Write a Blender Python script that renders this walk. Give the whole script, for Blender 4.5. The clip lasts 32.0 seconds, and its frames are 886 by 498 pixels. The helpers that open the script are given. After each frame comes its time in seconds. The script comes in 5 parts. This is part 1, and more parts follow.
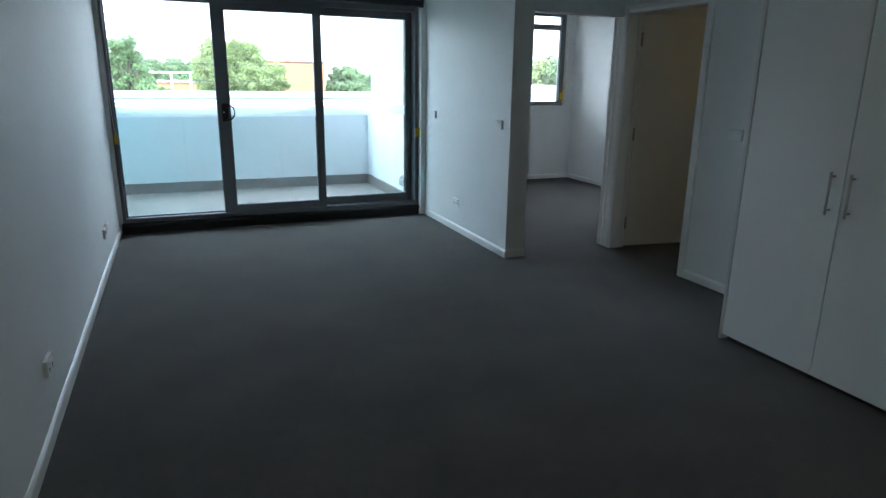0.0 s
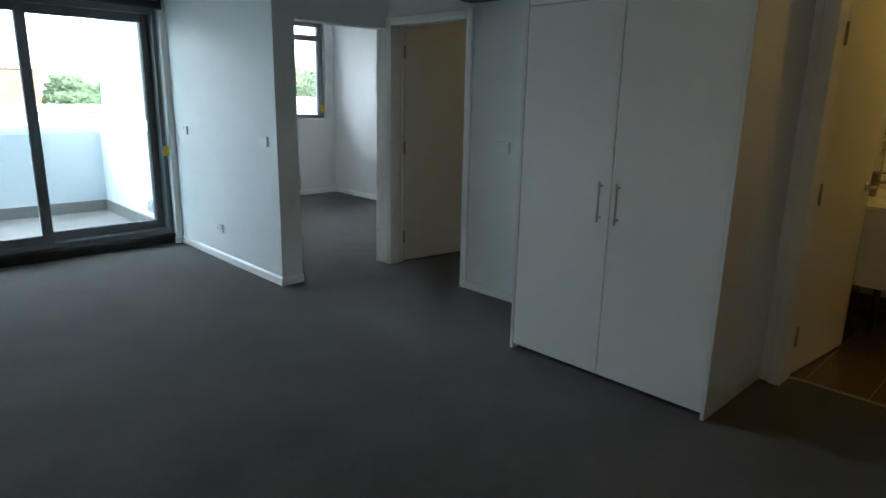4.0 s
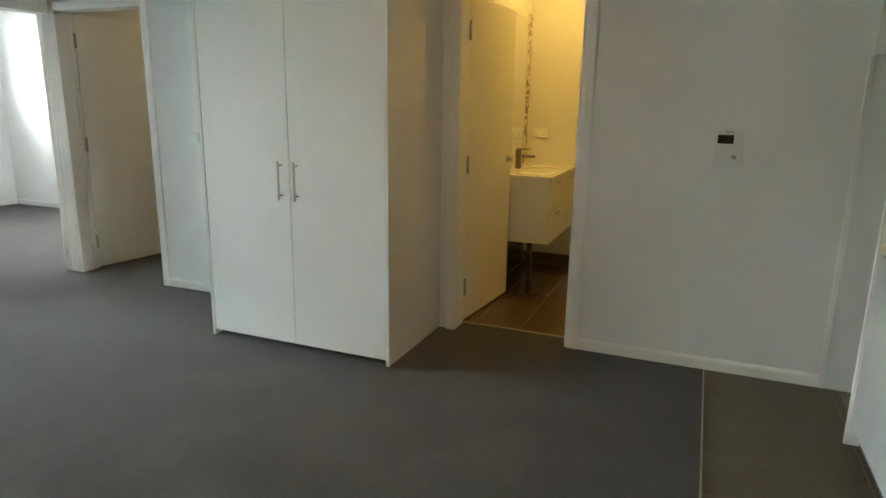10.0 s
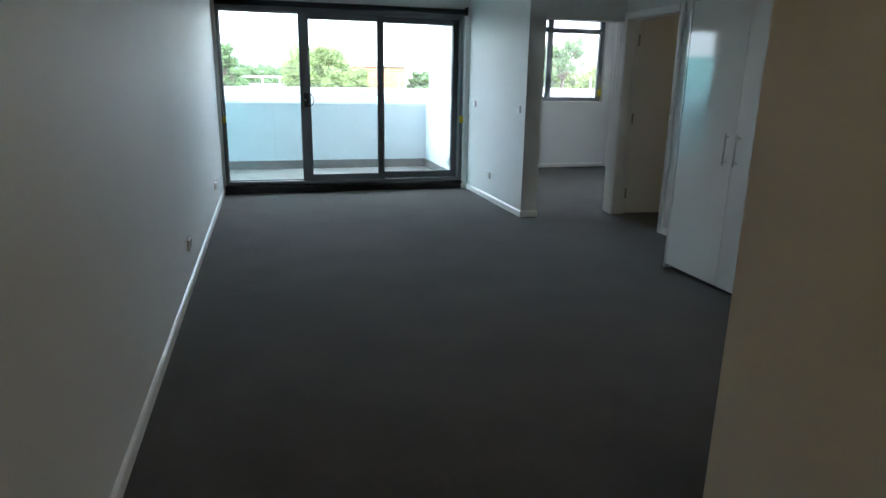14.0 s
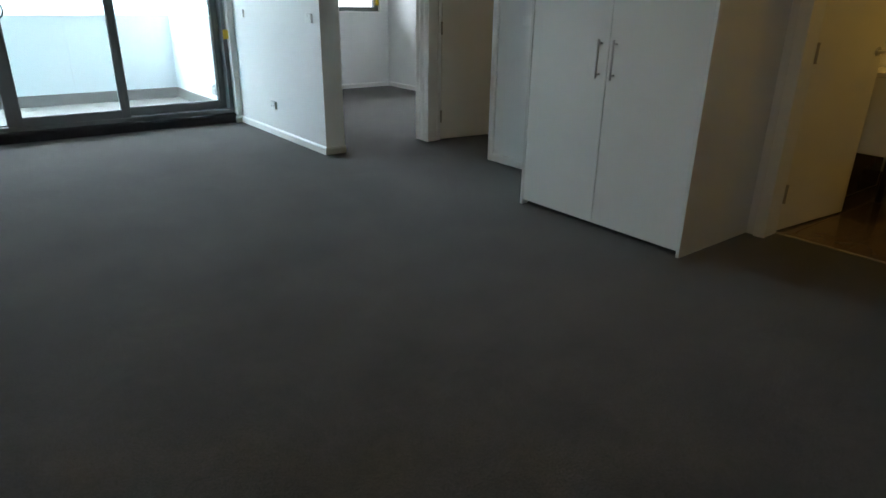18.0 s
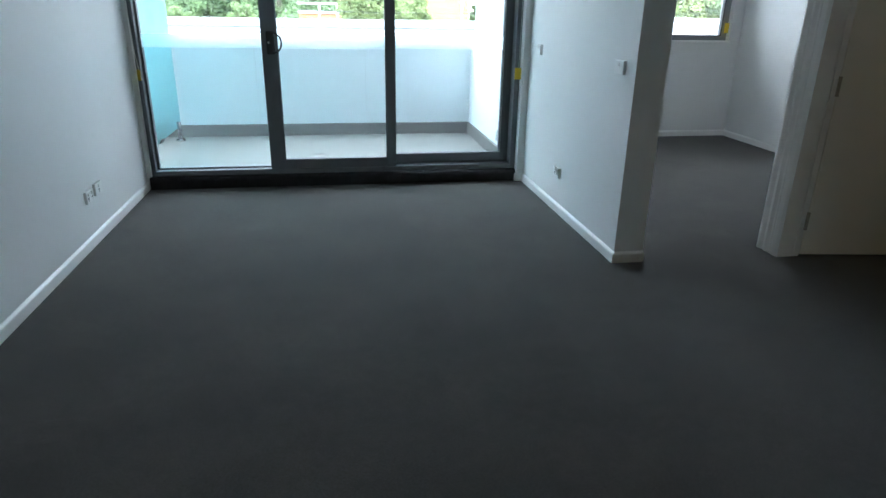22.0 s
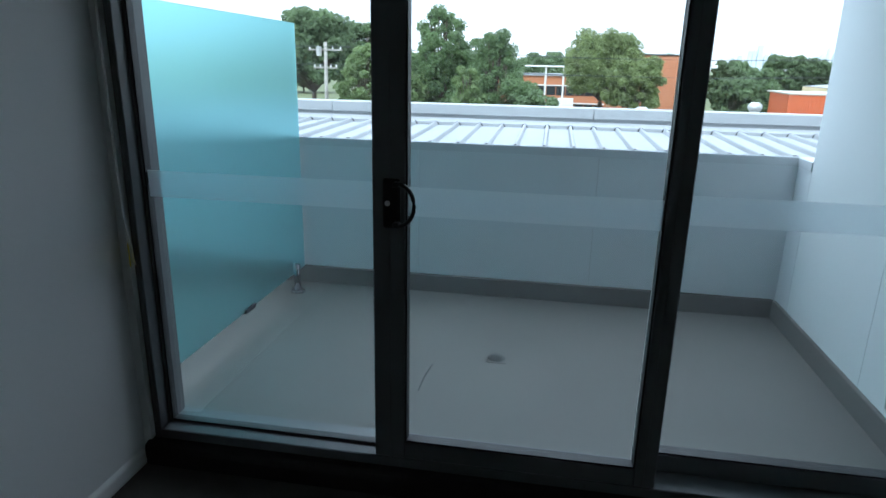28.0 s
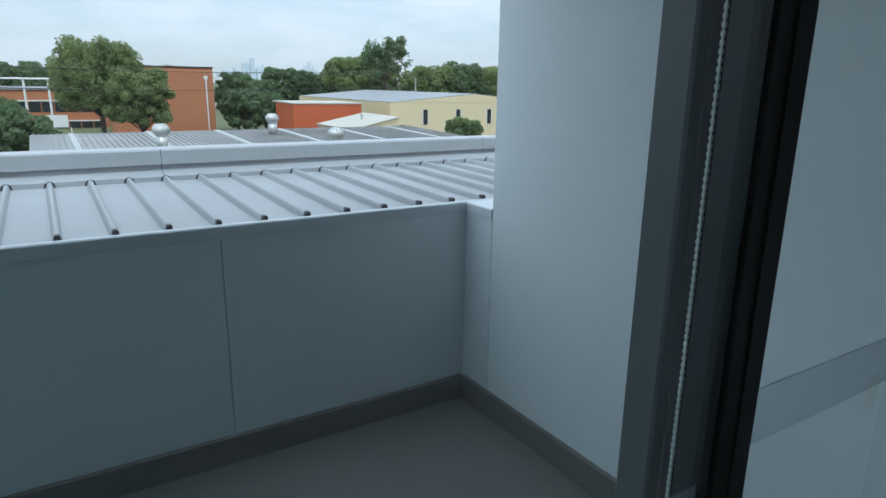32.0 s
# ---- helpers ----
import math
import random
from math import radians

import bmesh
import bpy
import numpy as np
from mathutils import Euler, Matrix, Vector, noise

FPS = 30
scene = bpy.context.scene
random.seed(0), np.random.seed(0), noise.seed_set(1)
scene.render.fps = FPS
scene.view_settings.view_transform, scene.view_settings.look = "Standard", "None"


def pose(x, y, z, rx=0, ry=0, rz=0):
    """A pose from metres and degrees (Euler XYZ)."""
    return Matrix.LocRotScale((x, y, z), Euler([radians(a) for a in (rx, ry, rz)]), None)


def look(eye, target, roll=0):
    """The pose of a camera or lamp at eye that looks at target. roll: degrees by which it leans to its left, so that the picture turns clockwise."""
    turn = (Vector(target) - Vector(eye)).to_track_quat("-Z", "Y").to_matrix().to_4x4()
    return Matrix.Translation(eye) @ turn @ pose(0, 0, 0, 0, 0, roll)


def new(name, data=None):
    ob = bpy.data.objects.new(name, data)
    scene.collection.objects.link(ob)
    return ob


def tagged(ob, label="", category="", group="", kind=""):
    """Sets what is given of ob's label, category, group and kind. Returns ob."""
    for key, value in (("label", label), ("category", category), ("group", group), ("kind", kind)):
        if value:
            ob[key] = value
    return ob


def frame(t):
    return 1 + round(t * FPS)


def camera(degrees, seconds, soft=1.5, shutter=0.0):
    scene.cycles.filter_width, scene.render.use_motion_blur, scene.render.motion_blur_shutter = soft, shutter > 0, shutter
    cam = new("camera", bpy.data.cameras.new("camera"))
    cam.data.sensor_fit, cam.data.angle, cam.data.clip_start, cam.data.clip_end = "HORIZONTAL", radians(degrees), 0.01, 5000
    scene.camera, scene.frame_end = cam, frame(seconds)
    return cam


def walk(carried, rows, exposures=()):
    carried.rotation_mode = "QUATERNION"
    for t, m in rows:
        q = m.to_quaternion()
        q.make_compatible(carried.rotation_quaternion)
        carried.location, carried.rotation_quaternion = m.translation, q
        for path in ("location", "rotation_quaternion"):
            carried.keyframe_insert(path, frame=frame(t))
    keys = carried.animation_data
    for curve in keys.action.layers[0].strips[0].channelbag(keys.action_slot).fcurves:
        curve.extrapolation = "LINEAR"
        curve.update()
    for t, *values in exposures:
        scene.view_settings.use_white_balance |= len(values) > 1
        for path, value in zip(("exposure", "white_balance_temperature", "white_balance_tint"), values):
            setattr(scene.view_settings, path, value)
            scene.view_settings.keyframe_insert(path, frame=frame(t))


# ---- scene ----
cam = camera(70.3, 32.0)
PATH = [
    (0, (0.59, -6.589, 1.494), (1.333, -4.808, 0.968), 0.8),
    (0.5, (0.617, -6.599, 1.482), (1.403, -4.835, 0.963), 0.9),
    (1, (0.672, -6.595, 1.492), (1.532, -4.864, 0.979), 0.9),
    (1.5, (0.69, -6.58, 1.513), (1.654, -4.904, 1.002), 1.0),
    (2, (0.691, -6.512, 1.525), (1.777, -4.911, 1.017), 1.1),
    (2.5, (0.702, -6.363, 1.516), (1.897, -4.839, 1.016), 1.2),
    (3, (0.682, -6.286, 1.517), (1.954, -4.825, 1.023), 1.2),
    (3.5, (0.676, -6.253, 1.501), (2.002, -4.837, 1.015), 1.2),
    (5.5, (0.726, -6.262, 1.51), (2.157, -4.947, 1.038), 1.1),
    (6, (0.783, -6.377, 1.496), (2.296, -5.154, 1.032), 1.1),
    (6.5, (0.835, -6.511, 1.492), (2.501, -5.504, 1.036), 1.0),
    (7, (0.866, -6.62, 1.493), (2.643, -5.824, 1.037), 0.7),
    (7.5, (0.885, -6.693, 1.496), (2.709, -6.016, 1.033), 0.6),
    (8, (0.89, -6.735, 1.508), (2.739, -6.133, 1.038), 0.6),
    (8.5, (0.86, -6.71, 1.513), (2.726, -6.16, 1.047), 0.6),
    (9, (0.803, -6.628, 1.494), (2.672, -6.086, 1.031), 0.7),
    (9.5, (0.741, -6.536, 1.453), (2.609, -5.989, 0.995), 0.8),
    (10, (0.656, -6.649, 1.404), (2.458, -5.909, 0.951), 0.9),
    (10.5, (0.558, -6.839, 1.399), (2.173, -5.76, 0.921), 0.9),
    (11, (0.527, -7.112, 1.374), (1.937, -5.785, 0.875), 0.7),
    (11.5, (0.543, -7.41, 1.408), (1.709, -5.871, 0.887), 0.4),
    (12, (0.434, -7.625, 1.372), (1.311, -5.898, 0.876), 0.8),
    (12.5, (0.375, -7.865, 1.359), (1.082, -6.059, 0.87), 0.9),
    (13, (0.497, -8.018, 1.38), (1.105, -6.181, 0.875), 1.0),
    (13.5, (0.534, -8.156, 1.381), (1.054, -6.294, 0.868), 1.0),
    (15.5, (0.551, -7.482, 1.353), (1.081, -5.623, 0.838), 1.1),
    (16, (0.603, -7.228, 1.323), (1.335, -5.437, 0.819), 1.2),
    (16.5, (0.557, -6.993, 1.284), (1.567, -5.34, 0.785), 1.2),
    (17, (0.545, -6.908, 1.247), (1.691, -5.375, 0.668), 0.9),
    (17.5, (0.557, -6.899, 1.22), (1.709, -5.42, 0.523), 1.0),
    (18, (0.584, -6.865, 1.26), (1.728, -5.397, 0.528), 0.9),
    (18.5, (0.64, -6.724, 1.342), (1.739, -5.228, 0.598), 0.6),
    (19, (0.711, -6.495, 1.381), (1.72, -4.935, 0.64), 0.8),
    (19.5, (0.872, -6.313, 1.406), (1.723, -4.663, 0.663), 0.8),
    (20, (1.14, -6.146, 1.429), (1.869, -4.436, 0.692), 0.7),
    (20.5, (1.282, -5.923, 1.412), (1.98, -4.198, 0.679), 0.8),
    (21, (1.375, -5.648, 1.439), (2.063, -3.918, 0.708), 0.8),
    (21.5, (1.455, -5.431, 1.426), (2.102, -3.682, 0.703), 0.9),
    (22, (1.484, -5.249, 1.412), (1.807, -3.41, 0.696), 1.0),
    (22.5, (1.51, -5.049, 1.402), (1.437, -3.185, 0.68), 1.0),
    (23, (1.6, -4.828, 1.421), (1.267, -2.992, 0.701), 1.0),
    (23.5, (1.773, -4.639, 1.405), (1.279, -2.839, 0.687), 1.0),
    (24, (1.946, -4.462, 1.427), (1.357, -2.69, 0.711), 0.9),
    (24.5, (2.004, -4.204, 1.441), (1.407, -2.433, 0.729), 0.9),
    (25, (2.028, -3.915, 1.488), (1.436, -2.14, 0.782), 1.0),
    (25.5, (2.071, -3.597, 1.491), (1.497, -1.809, 0.802), 0.9),
    (27.5, (1.703, -2.314, 1.596), (1.217, -0.466, 1.007), 1.0),
    (28, (1.545, -2.017, 1.593), (1.228, -0.124, 1.03), 1.2),
    (28.5, (1.428, -1.762, 1.622), (1.426, 0.164, 1.086), 1.1),
    (29, (1.409, -1.473, 1.64), (1.74, 0.428, 1.115), 1.2),
    (29.5, (1.385, -1.241, 1.643), (1.953, 0.605, 1.123), 1.1),
    (30, (1.301, -1.007, 1.666), (2.09, 0.758, 1.156), 1.1),
    (30.5, (1.284, -0.823, 1.652), (2.216, 0.873, 1.146), 1.1),
    (31, (1.304, -0.673, 1.64), (2.305, 0.984, 1.135), 0.9),
    (31.5, (1.244, -0.521, 1.667), (2.278, 1.115, 1.162), 0.9),
    (32, (1.293, -0.359, 1.656), (2.328, 1.276, 1.151), 0.9),
]
EXPOSURES = [(0.0, 2.83, 5330, 3), (3.0, 3.13, 5410, 3), (6.0, 3.82, 5800, 3), (8.0, 4.9, 6270, 3), (9.5, 4.95, 6270, 3), (11.0, 4.22, 5920, 3), (12.0, 3.48, 5620, 3), (13.0, 3.2, 5540, 3), (16.0, 3.03, 5540, 3), (17.0, 3.13, 5580, 3), (18.0, 3.58, 5740, 3), (19.0, 3.88, 5740, 3), (20.0, 3.53, 5560, 3), (21.0, 3.35, 5520, 3), (22.0, 3.13, 5430, 3), (23.0, 2.83, 5410, 3), (25.5, 2.18, 5390, 3), (27.5, 1.28, 5330, 3), (29.0, 0.43, 5290, 3), (31.0, 0.05, 5390, 3), (32.0, -0.02, 5430, 3)]
walk(cam, [(t, look(eye, target, roll)) for t, eye, target, roll in PATH], exposures=EXPOSURES)

# ---- daylight: a bright, thinly clouded sky with a soft sun ----
world = bpy.data.worlds.new("sky")
scene.world = world
world.use_nodes = True
wt = world.node_tree
wt.nodes.clear()


def wnode(kind, **kw):
    n = wt.nodes.new(kind)
    for k, v in kw.items():
        n.inputs[k].default_value = v
    return n


w_out = wnode("ShaderNodeOutputWorld")
w_sky = wnode("ShaderNodeTexSky")
w_sky.sky_type, w_sky.sun_disc = "NISHITA", False
w_sky.sun_elevation, w_sky.sun_rotation = radians(48), radians(200)
w_bg = wnode("ShaderNodeBackground", Strength=0.111)
w_co = wnode("ShaderNodeTexCoord")
w_map = wnode("ShaderNodeMapping")
w_map.inputs["Scale"].default_value = (1.0, 1.0, 3.6)
w_cloud = wnode("ShaderNodeTexNoise", Scale=6.5, Detail=8.0, Roughness=0.58, Distortion=0.3)
w_ramp = wnode("ShaderNodeValToRGB")
w_ramp.color_ramp.elements[0].position, w_ramp.color_ramp.elements[1].position = 0.40, 0.60
w_ramp.color_ramp.elements[0].color = (0.70, 0.70, 0.70, 1)
w_ramp.color_ramp.elements[1].color = (1, 1, 1, 1)
w_mix = wnode("ShaderNodeMix")
w_mix.data_type = "RGBA"
w_mix.inputs["B"].default_value = (9.15, 8.85, 8.78, 1)
wt.links.new(w_co.outputs["Generated"], w_map.inputs["Vector"])
wt.links.new(w_map.outputs["Vector"], w_cloud.inputs["Vector"])
wt.links.new(w_cloud.outputs["Fac"], w_ramp.inputs["Fac"])
wt.links.new(w_ramp.outputs["Color"], w_mix.inputs["Factor"])
wt.links.new(w_sky.outputs["Color"], w_mix.inputs["A"])
w_xyz = wnode("ShaderNodeSeparateXYZ")
w_rise = wnode("ShaderNodeMapRange")
w_rise.inputs["To Min"].default_value, w_rise.inputs["To Max"].default_value = 0.86, 2.3
w_mul = wnode("ShaderNodeVectorMath")
w_mul.operation = "SCALE"
wt.links.new(w_co.outputs["Generated"], w_xyz.inputs["Vector"])
wt.links.new(w_xyz.outputs["Z"], w_rise.inputs["Value"])
wt.links.new(w_mix.outputs["Result"], w_mul.inputs[0])
wt.links.new(w_rise.outputs["Result"], w_mul.inputs["Scale"])
wt.links.new(w_mul.outputs["Vector"], w_bg.inputs["Color"])
wt.links.new(w_bg.outputs["Background"], w_out.inputs["Surface"])

sun_lamp = bpy.data.lights.new("sun", "SUN")
sun_lamp.energy, sun_lamp.angle, sun_lamp.color = 1.3, radians(14), (1.0, 0.96, 0.9)
sun = new("sun", sun_lamp)
sun.matrix_world = look((0, 0, 40), (12, 33, 0))

# ---- materials ----


def shader(name, base, rough=0.5, metal=0.0, vary=0.06, scale=2.0, grain=0.0, grain_scale=180.0, bump=0.0, bump_scale=250.0, spec=0.5, random=0.0, coat=0.0, mottle=0.0, mottle_scale=2.5):
    """A surface with broad stains, fine grain and relief, sized in metres."""
    m = bpy.data.materials.new(name)
    m.use_nodes = True
    nt = m.node_tree
    b = nt.nodes["Principled BSDF"]
    b.inputs["Roughness"].default_value = rough
    b.inputs["Metallic"].default_value = metal
    b.inputs["Specular IOR Level"].default_value = spec
    b.inputs["Coat Weight"].default_value = coat
    geo = nt.nodes.new("ShaderNodeNewGeometry")

    def noise_at(s, detail=4.0):
        n = nt.nodes.new("ShaderNodeTexNoise")
        n.inputs["Scale"].default_value, n.inputs["Detail"].default_value = s, detail
        nt.links.new(geo.outputs["Position"], n.inputs["Vector"])
        return n.outputs["Fac"]

    def scaled(colour, fac, amount):
        mr = nt.nodes.new("ShaderNodeMapRange")
        mr.inputs["From Min"].default_value, mr.inputs["From Max"].default_value = 0.25, 0.75
        mr.inputs["To Min"].default_value, mr.inputs["To Max"].default_value = 1 - amount, 1 + amount
        nt.links.new(fac, mr.inputs["Value"])
        mul = nt.nodes.new("ShaderNodeVectorMath")
        mul.operation = "SCALE"
        nt.links.new(colour, mul.inputs[0])
        nt.links.new(mr.outputs["Result"], mul.inputs["Scale"])
        return mul.outputs["Vector"]

    rgb = nt.nodes.new("ShaderNodeRGB")
    rgb.outputs[0].default_value = (*base, 1)
    c = rgb.outputs[0]
    if vary:
        c = scaled(c, noise_at(scale), vary)
    if grain:
        c = scaled(c, noise_at(grain_scale, 3.0), grain)
    if mottle:
        c = scaled(c, noise_at(mottle_scale, 6.0), mottle)
    if random:
        info = nt.nodes.new("ShaderNodeObjectInfo")
        c = scaled(c, info.outputs["Random"], random)
    nt.links.new(c, b.inputs["Base Color"])
    rr = nt.nodes.new("ShaderNodeMapRange")
    rr.inputs["To Min"].default_value, rr.inputs["To Max"].default_value = max(rough * 0.85, 0.02), min(rough * 1.15, 1)
    nt.links.new(noise_at(scale * 4), rr.inputs["Value"])
    nt.links.new(rr.outputs["Result"], b.inputs["Roughness"])
    if bump:
        bp = nt.nodes.new("ShaderNodeBump")
        bp.inputs["Strength"].default_value, bp.inputs["Distance"].default_value = bump, 0.004
        nt.links.new(noise_at(bump_scale, 2.0), bp.inputs["Height"])
        nt.links.new(bp.outputs["Normal"], b.inputs["Normal"])
    return m


def thin_glass(name, tint):
    """A clear pane with a faint scattering veil added for glare: light goes straight through, and a Fresnel share
    mirrors.
    """
    m = bpy.data.materials.new(name)
    m.use_nodes = True
    nt = m.node_tree
    nt.nodes.clear()
    out = nt.nodes.new("ShaderNodeOutputMaterial")
    tr = nt.nodes.new("ShaderNodeBsdfTransparent")
    tr.inputs["Color"].default_value = (*tint, 1)
    gl = nt.nodes.new("ShaderNodeBsdfGlossy")
    gl.inputs["Roughness"].default_value = 0.01
    gl.inputs["Color"].default_value = (0.9, 0.95, 0.95, 1)
    fr = nt.nodes.new("ShaderNodeFresnel")
    fr.inputs["IOR"].default_value = 1.35
    mix = nt.nodes.new("ShaderNodeMixShader")
    nt.links.new(fr.outputs["Fac"], mix.inputs["Fac"])
    # weak scatter that paints window glare over the view
    glare_veil = nt.nodes.new("ShaderNodeBsdfTranslucent")
    glare_veil.inputs["Color"].default_value = (0.9, 0.93, 0.95, 1)
    veil_mix = nt.nodes.new("ShaderNodeMixShader")
    veil_mix.inputs["Fac"].default_value = 0.03
    nt.links.new(tr.outputs["BSDF"], veil_mix.inputs[1])
    nt.links.new(glare_veil.outputs["BSDF"], veil_mix.inputs[2])
    nt.links.new(veil_mix.outputs["Shader"], mix.inputs[1])
    nt.links.new(gl.outputs["BSDF"], mix.inputs[2])
    nt.links.new(mix.outputs["Shader"], out.inputs["Surface"])
    return m


def etched(name, colour, scatter, rough):
    """Frosted sheet glass: a blurred view through it, with some scattered light."""
    m = bpy.data.materials.new(name)
    m.use_nodes = True
    nt = m.node_tree
    nt.nodes.clear()
    out = nt.nodes.new("ShaderNodeOutputMaterial")
    rf = nt.nodes.new("ShaderNodeBsdfRefraction")
    rf.inputs["Color"].default_value = (*colour, 1)
    rf.inputs["Roughness"].default_value, rf.inputs["IOR"].default_value = rough, 1.25
    tl = nt.nodes.new("ShaderNodeBsdfTranslucent")
    tl.inputs["Color"].default_value = (*colour, 1)
    mix = nt.nodes.new("ShaderNodeMixShader")
    mix.inputs["Fac"].default_value = scatter
    nt.links.new(rf.outputs["BSDF"], mix.inputs[1])
    nt.links.new(tl.outputs["BSDF"], mix.inputs[2])
    nt.links.new(mix.outputs["Shader"], out.inputs["Surface"])
    return m


def glow(name, colour, strength):
    m = bpy.data.materials.new(name)
    m.use_nodes = True
    b = m.node_tree.nodes["Principled BSDF"]
    b.inputs["Emission Color"].default_value = (*colour, 1)
    b.inputs["Emission Strength"].default_value = strength
    return m


M_WALL = shader("white_wall_paint", (0.835, 0.835, 0.82), 0.6, vary=0.025, scale=1.3, bump=0.05, bump_scale=320)
M_CEIL = shader("ceiling_paint", (0.86, 0.86, 0.84), 0.8, vary=0.02)
M_TRIM = shader("gloss_trim_paint", (0.90, 0.895, 0.87), 0.36, vary=0.03, scale=3, bump=0.02, bump_scale=90)
M_DOOR = shader("door_enamel", (0.88, 0.855, 0.775), 0.38, vary=0.03, scale=2, bump=0.025, bump_scale=140)
M_CARPET = shader("charcoal_carpet", (0.0470, 0.0415, 0.0330), 0.97, vary=0.16, scale=18, grain=0.52, grain_scale=130, bump=0.8, bump_scale=300, spec=0.1, mottle=0.32, mottle_scale=2.4)
M_CARPET.node_tree.nodes["Principled BSDF"].inputs["Sheen Weight"].default_value = 0.19
M_CARPET.node_tree.nodes["Principled BSDF"].inputs["Sheen Roughness"].default_value = 0.6
M_TILE = shader("brown_floor_tile", (0.112, 0.092, 0.058), 0.36, vary=0.06, scale=3, grain=0.05, grain_scale=60)
M_TILEBROWN = shader("brown_bathroom_tile", (0.120, 0.082, 0.058), 0.2, vary=0.08, scale=3)
M_GROUT = shader("grey_grout", (0.27, 0.245, 0.20), 0.9, vary=0.1, scale=12)
M_LAMINATE = shader("white_gloss_laminate", (0.80, 0.80, 0.78), 0.07, vary=0.015, scale=1.5, coat=0.3)
M_EDGE = shader("laminate_edge", (0.7, 0.7, 0.68), 0.35, vary=0.03)
# near-black; in the kick and bench gaps this colour carries the shade
M_DARKGAP = shader("shadow_gap_board", (0.035, 0.033, 0.03), 0.7)
M_CHROME = shader("brushed_steel", (0.55, 0.54, 0.52), 0.36, metal=1.0, vary=0.03, scale=2)
M_HINGE = shader("satin_steel_hinge", (0.46, 0.42, 0.35), 0.45, metal=0.5, vary=0.06, scale=40)
M_SPIGOT = shader("polished_dark_steel", (0.24, 0.245, 0.25), 0.18, metal=1.0, vary=0.05, scale=30)
# white laminate, cooled and darkened: the bluish window reflection is in its colour
M_KITCHENFRONT = shader("window_tinted_gloss_front", (0.66, 0.685, 0.705), 0.08, vary=0.015, scale=1.5, coat=0.3)
M_SINK = shader("dark_sink_steel", (0.085, 0.070, 0.052), 0.36, metal=0.7, vary=0.08, scale=20)
M_ALU = shader("grey_powdercoat_aluminium", (0.145, 0.152, 0.16), 0.42, vary=0.05, scale=4, grain=0.05, grain_scale=400)
# frame aluminium made lighter: glare round the bedroom window is in the colour
M_ALULIGHT = shader("glare_lightened_aluminium", (0.24, 0.25, 0.26), 0.4, vary=0.05, scale=4)
M_ALUDARK = shader("dark_gasket", (0.012, 0.013, 0.015), 0.5, vary=0.05)
M_SILL = shader("black_sill_strip", (0.014, 0.013, 0.013), 0.75, vary=0.15, scale=8, bump=0.15, bump_scale=120)
M_BLACK = shader("black_plastic", (0.012, 0.012, 0.013), 0.35, vary=0.05)
M_PLASTIC = shader("white_switch_plastic", (0.88, 0.88, 0.86), 0.36, vary=0.02)
M_GREYPLASTIC = shader("grey_plastic", (0.33, 0.34, 0.34), 0.45, vary=0.04)
M_YELLOW = shader("yellow_paper_tag", (0.75, 0.55, 0.03), 0.7, vary=0.06, scale=20)
M_CORD = shader("white_cord", (0.75, 0.74, 0.7), 0.6)
M_SCREEN = shader("dark_lcd", (0.02, 0.022, 0.02), 0.15)
M_BENCH = shader("cream_stone_benchtop", (0.62, 0.545, 0.41), 0.36, vary=0.04, scale=9, grain=0.08, grain_scale=350)
M_STEEL = shader("stainless_steel", (0.30, 0.28, 0.25), 0.36, metal=1.0, vary=0.05, scale=20)
M_OVENSTEEL = shader("dark_tinted_steel", (0.115, 0.10, 0.078), 0.36, metal=0.8, vary=0.06, scale=15)
M_OVENGLASS = shader("black_oven_glass", (0.012, 0.011, 0.011), 0.08, vary=0.0)
M_PORCELAIN = shader("white_porcelain", (0.82, 0.81, 0.78), 0.1, vary=0.01)
M_BATHWALL = shader("white_wall_tile", (0.80, 0.79, 0.75), 0.2, vary=0.02, scale=3)
M_PANELPLASTIC = shader("off_white_panel_plastic", (0.78, 0.78, 0.75), 0.4, vary=0.02)
M_OUTDOORPLASTIC = shader("weathered_grey_plastic", (0.50, 0.52, 0.51), 0.5, vary=0.05, scale=12)
M_MIRROR = shader("mirror_silver", (0.9, 0.9, 0.9), 0.02, metal=1.0, vary=0.0)
M_MOSAIC_A = shader("brown_mosaic", (0.34, 0.27, 0.17), 0.25, vary=0.2, scale=60)
M_MOSAIC_B = shader("cream_mosaic", (0.62, 0.55, 0.42), 0.25, vary=0.15, scale=60)
M_GLASS = thin_glass("clear_pane", (0.88, 0.93, 0.94))
M_GLASSCLEAR = thin_glass("clear_bedroom_pane", (0.97, 0.98, 0.98))
M_BAND = etched("etched_band", (0.92, 0.945, 0.96), 0.065, 0.40)
M_FROST = etched("acid_etched_screen", (0.64, 0.89, 0.915), 0.07, 0.36)
M_PANEL = shader("white_cladding_panel", (0.76, 0.805, 0.835), 0.34, vary=0.035, scale=1.2, bump=0.03, bump_scale=60)
M_JOINT = shader("panel_joint_sealant", (0.60, 0.63, 0.65), 0.7)
M_RENDERWALL = shader("white_render_wall", (0.82, 0.87, 0.88), 0.6, vary=0.03, scale=0.9, bump=0.05, bump_scale=160)
M_MEMBRANE = shader("grey_balcony_membrane", (0.150, 0.148, 0.135), 0.6, vary=0.07, scale=1.6, grain=0.08, grain_scale=120, bump=0.06, bump_scale=150)
M_SKIRT = shader("grey_upstand", (0.155, 0.148, 0.135), 0.65, vary=0.08, scale=3)
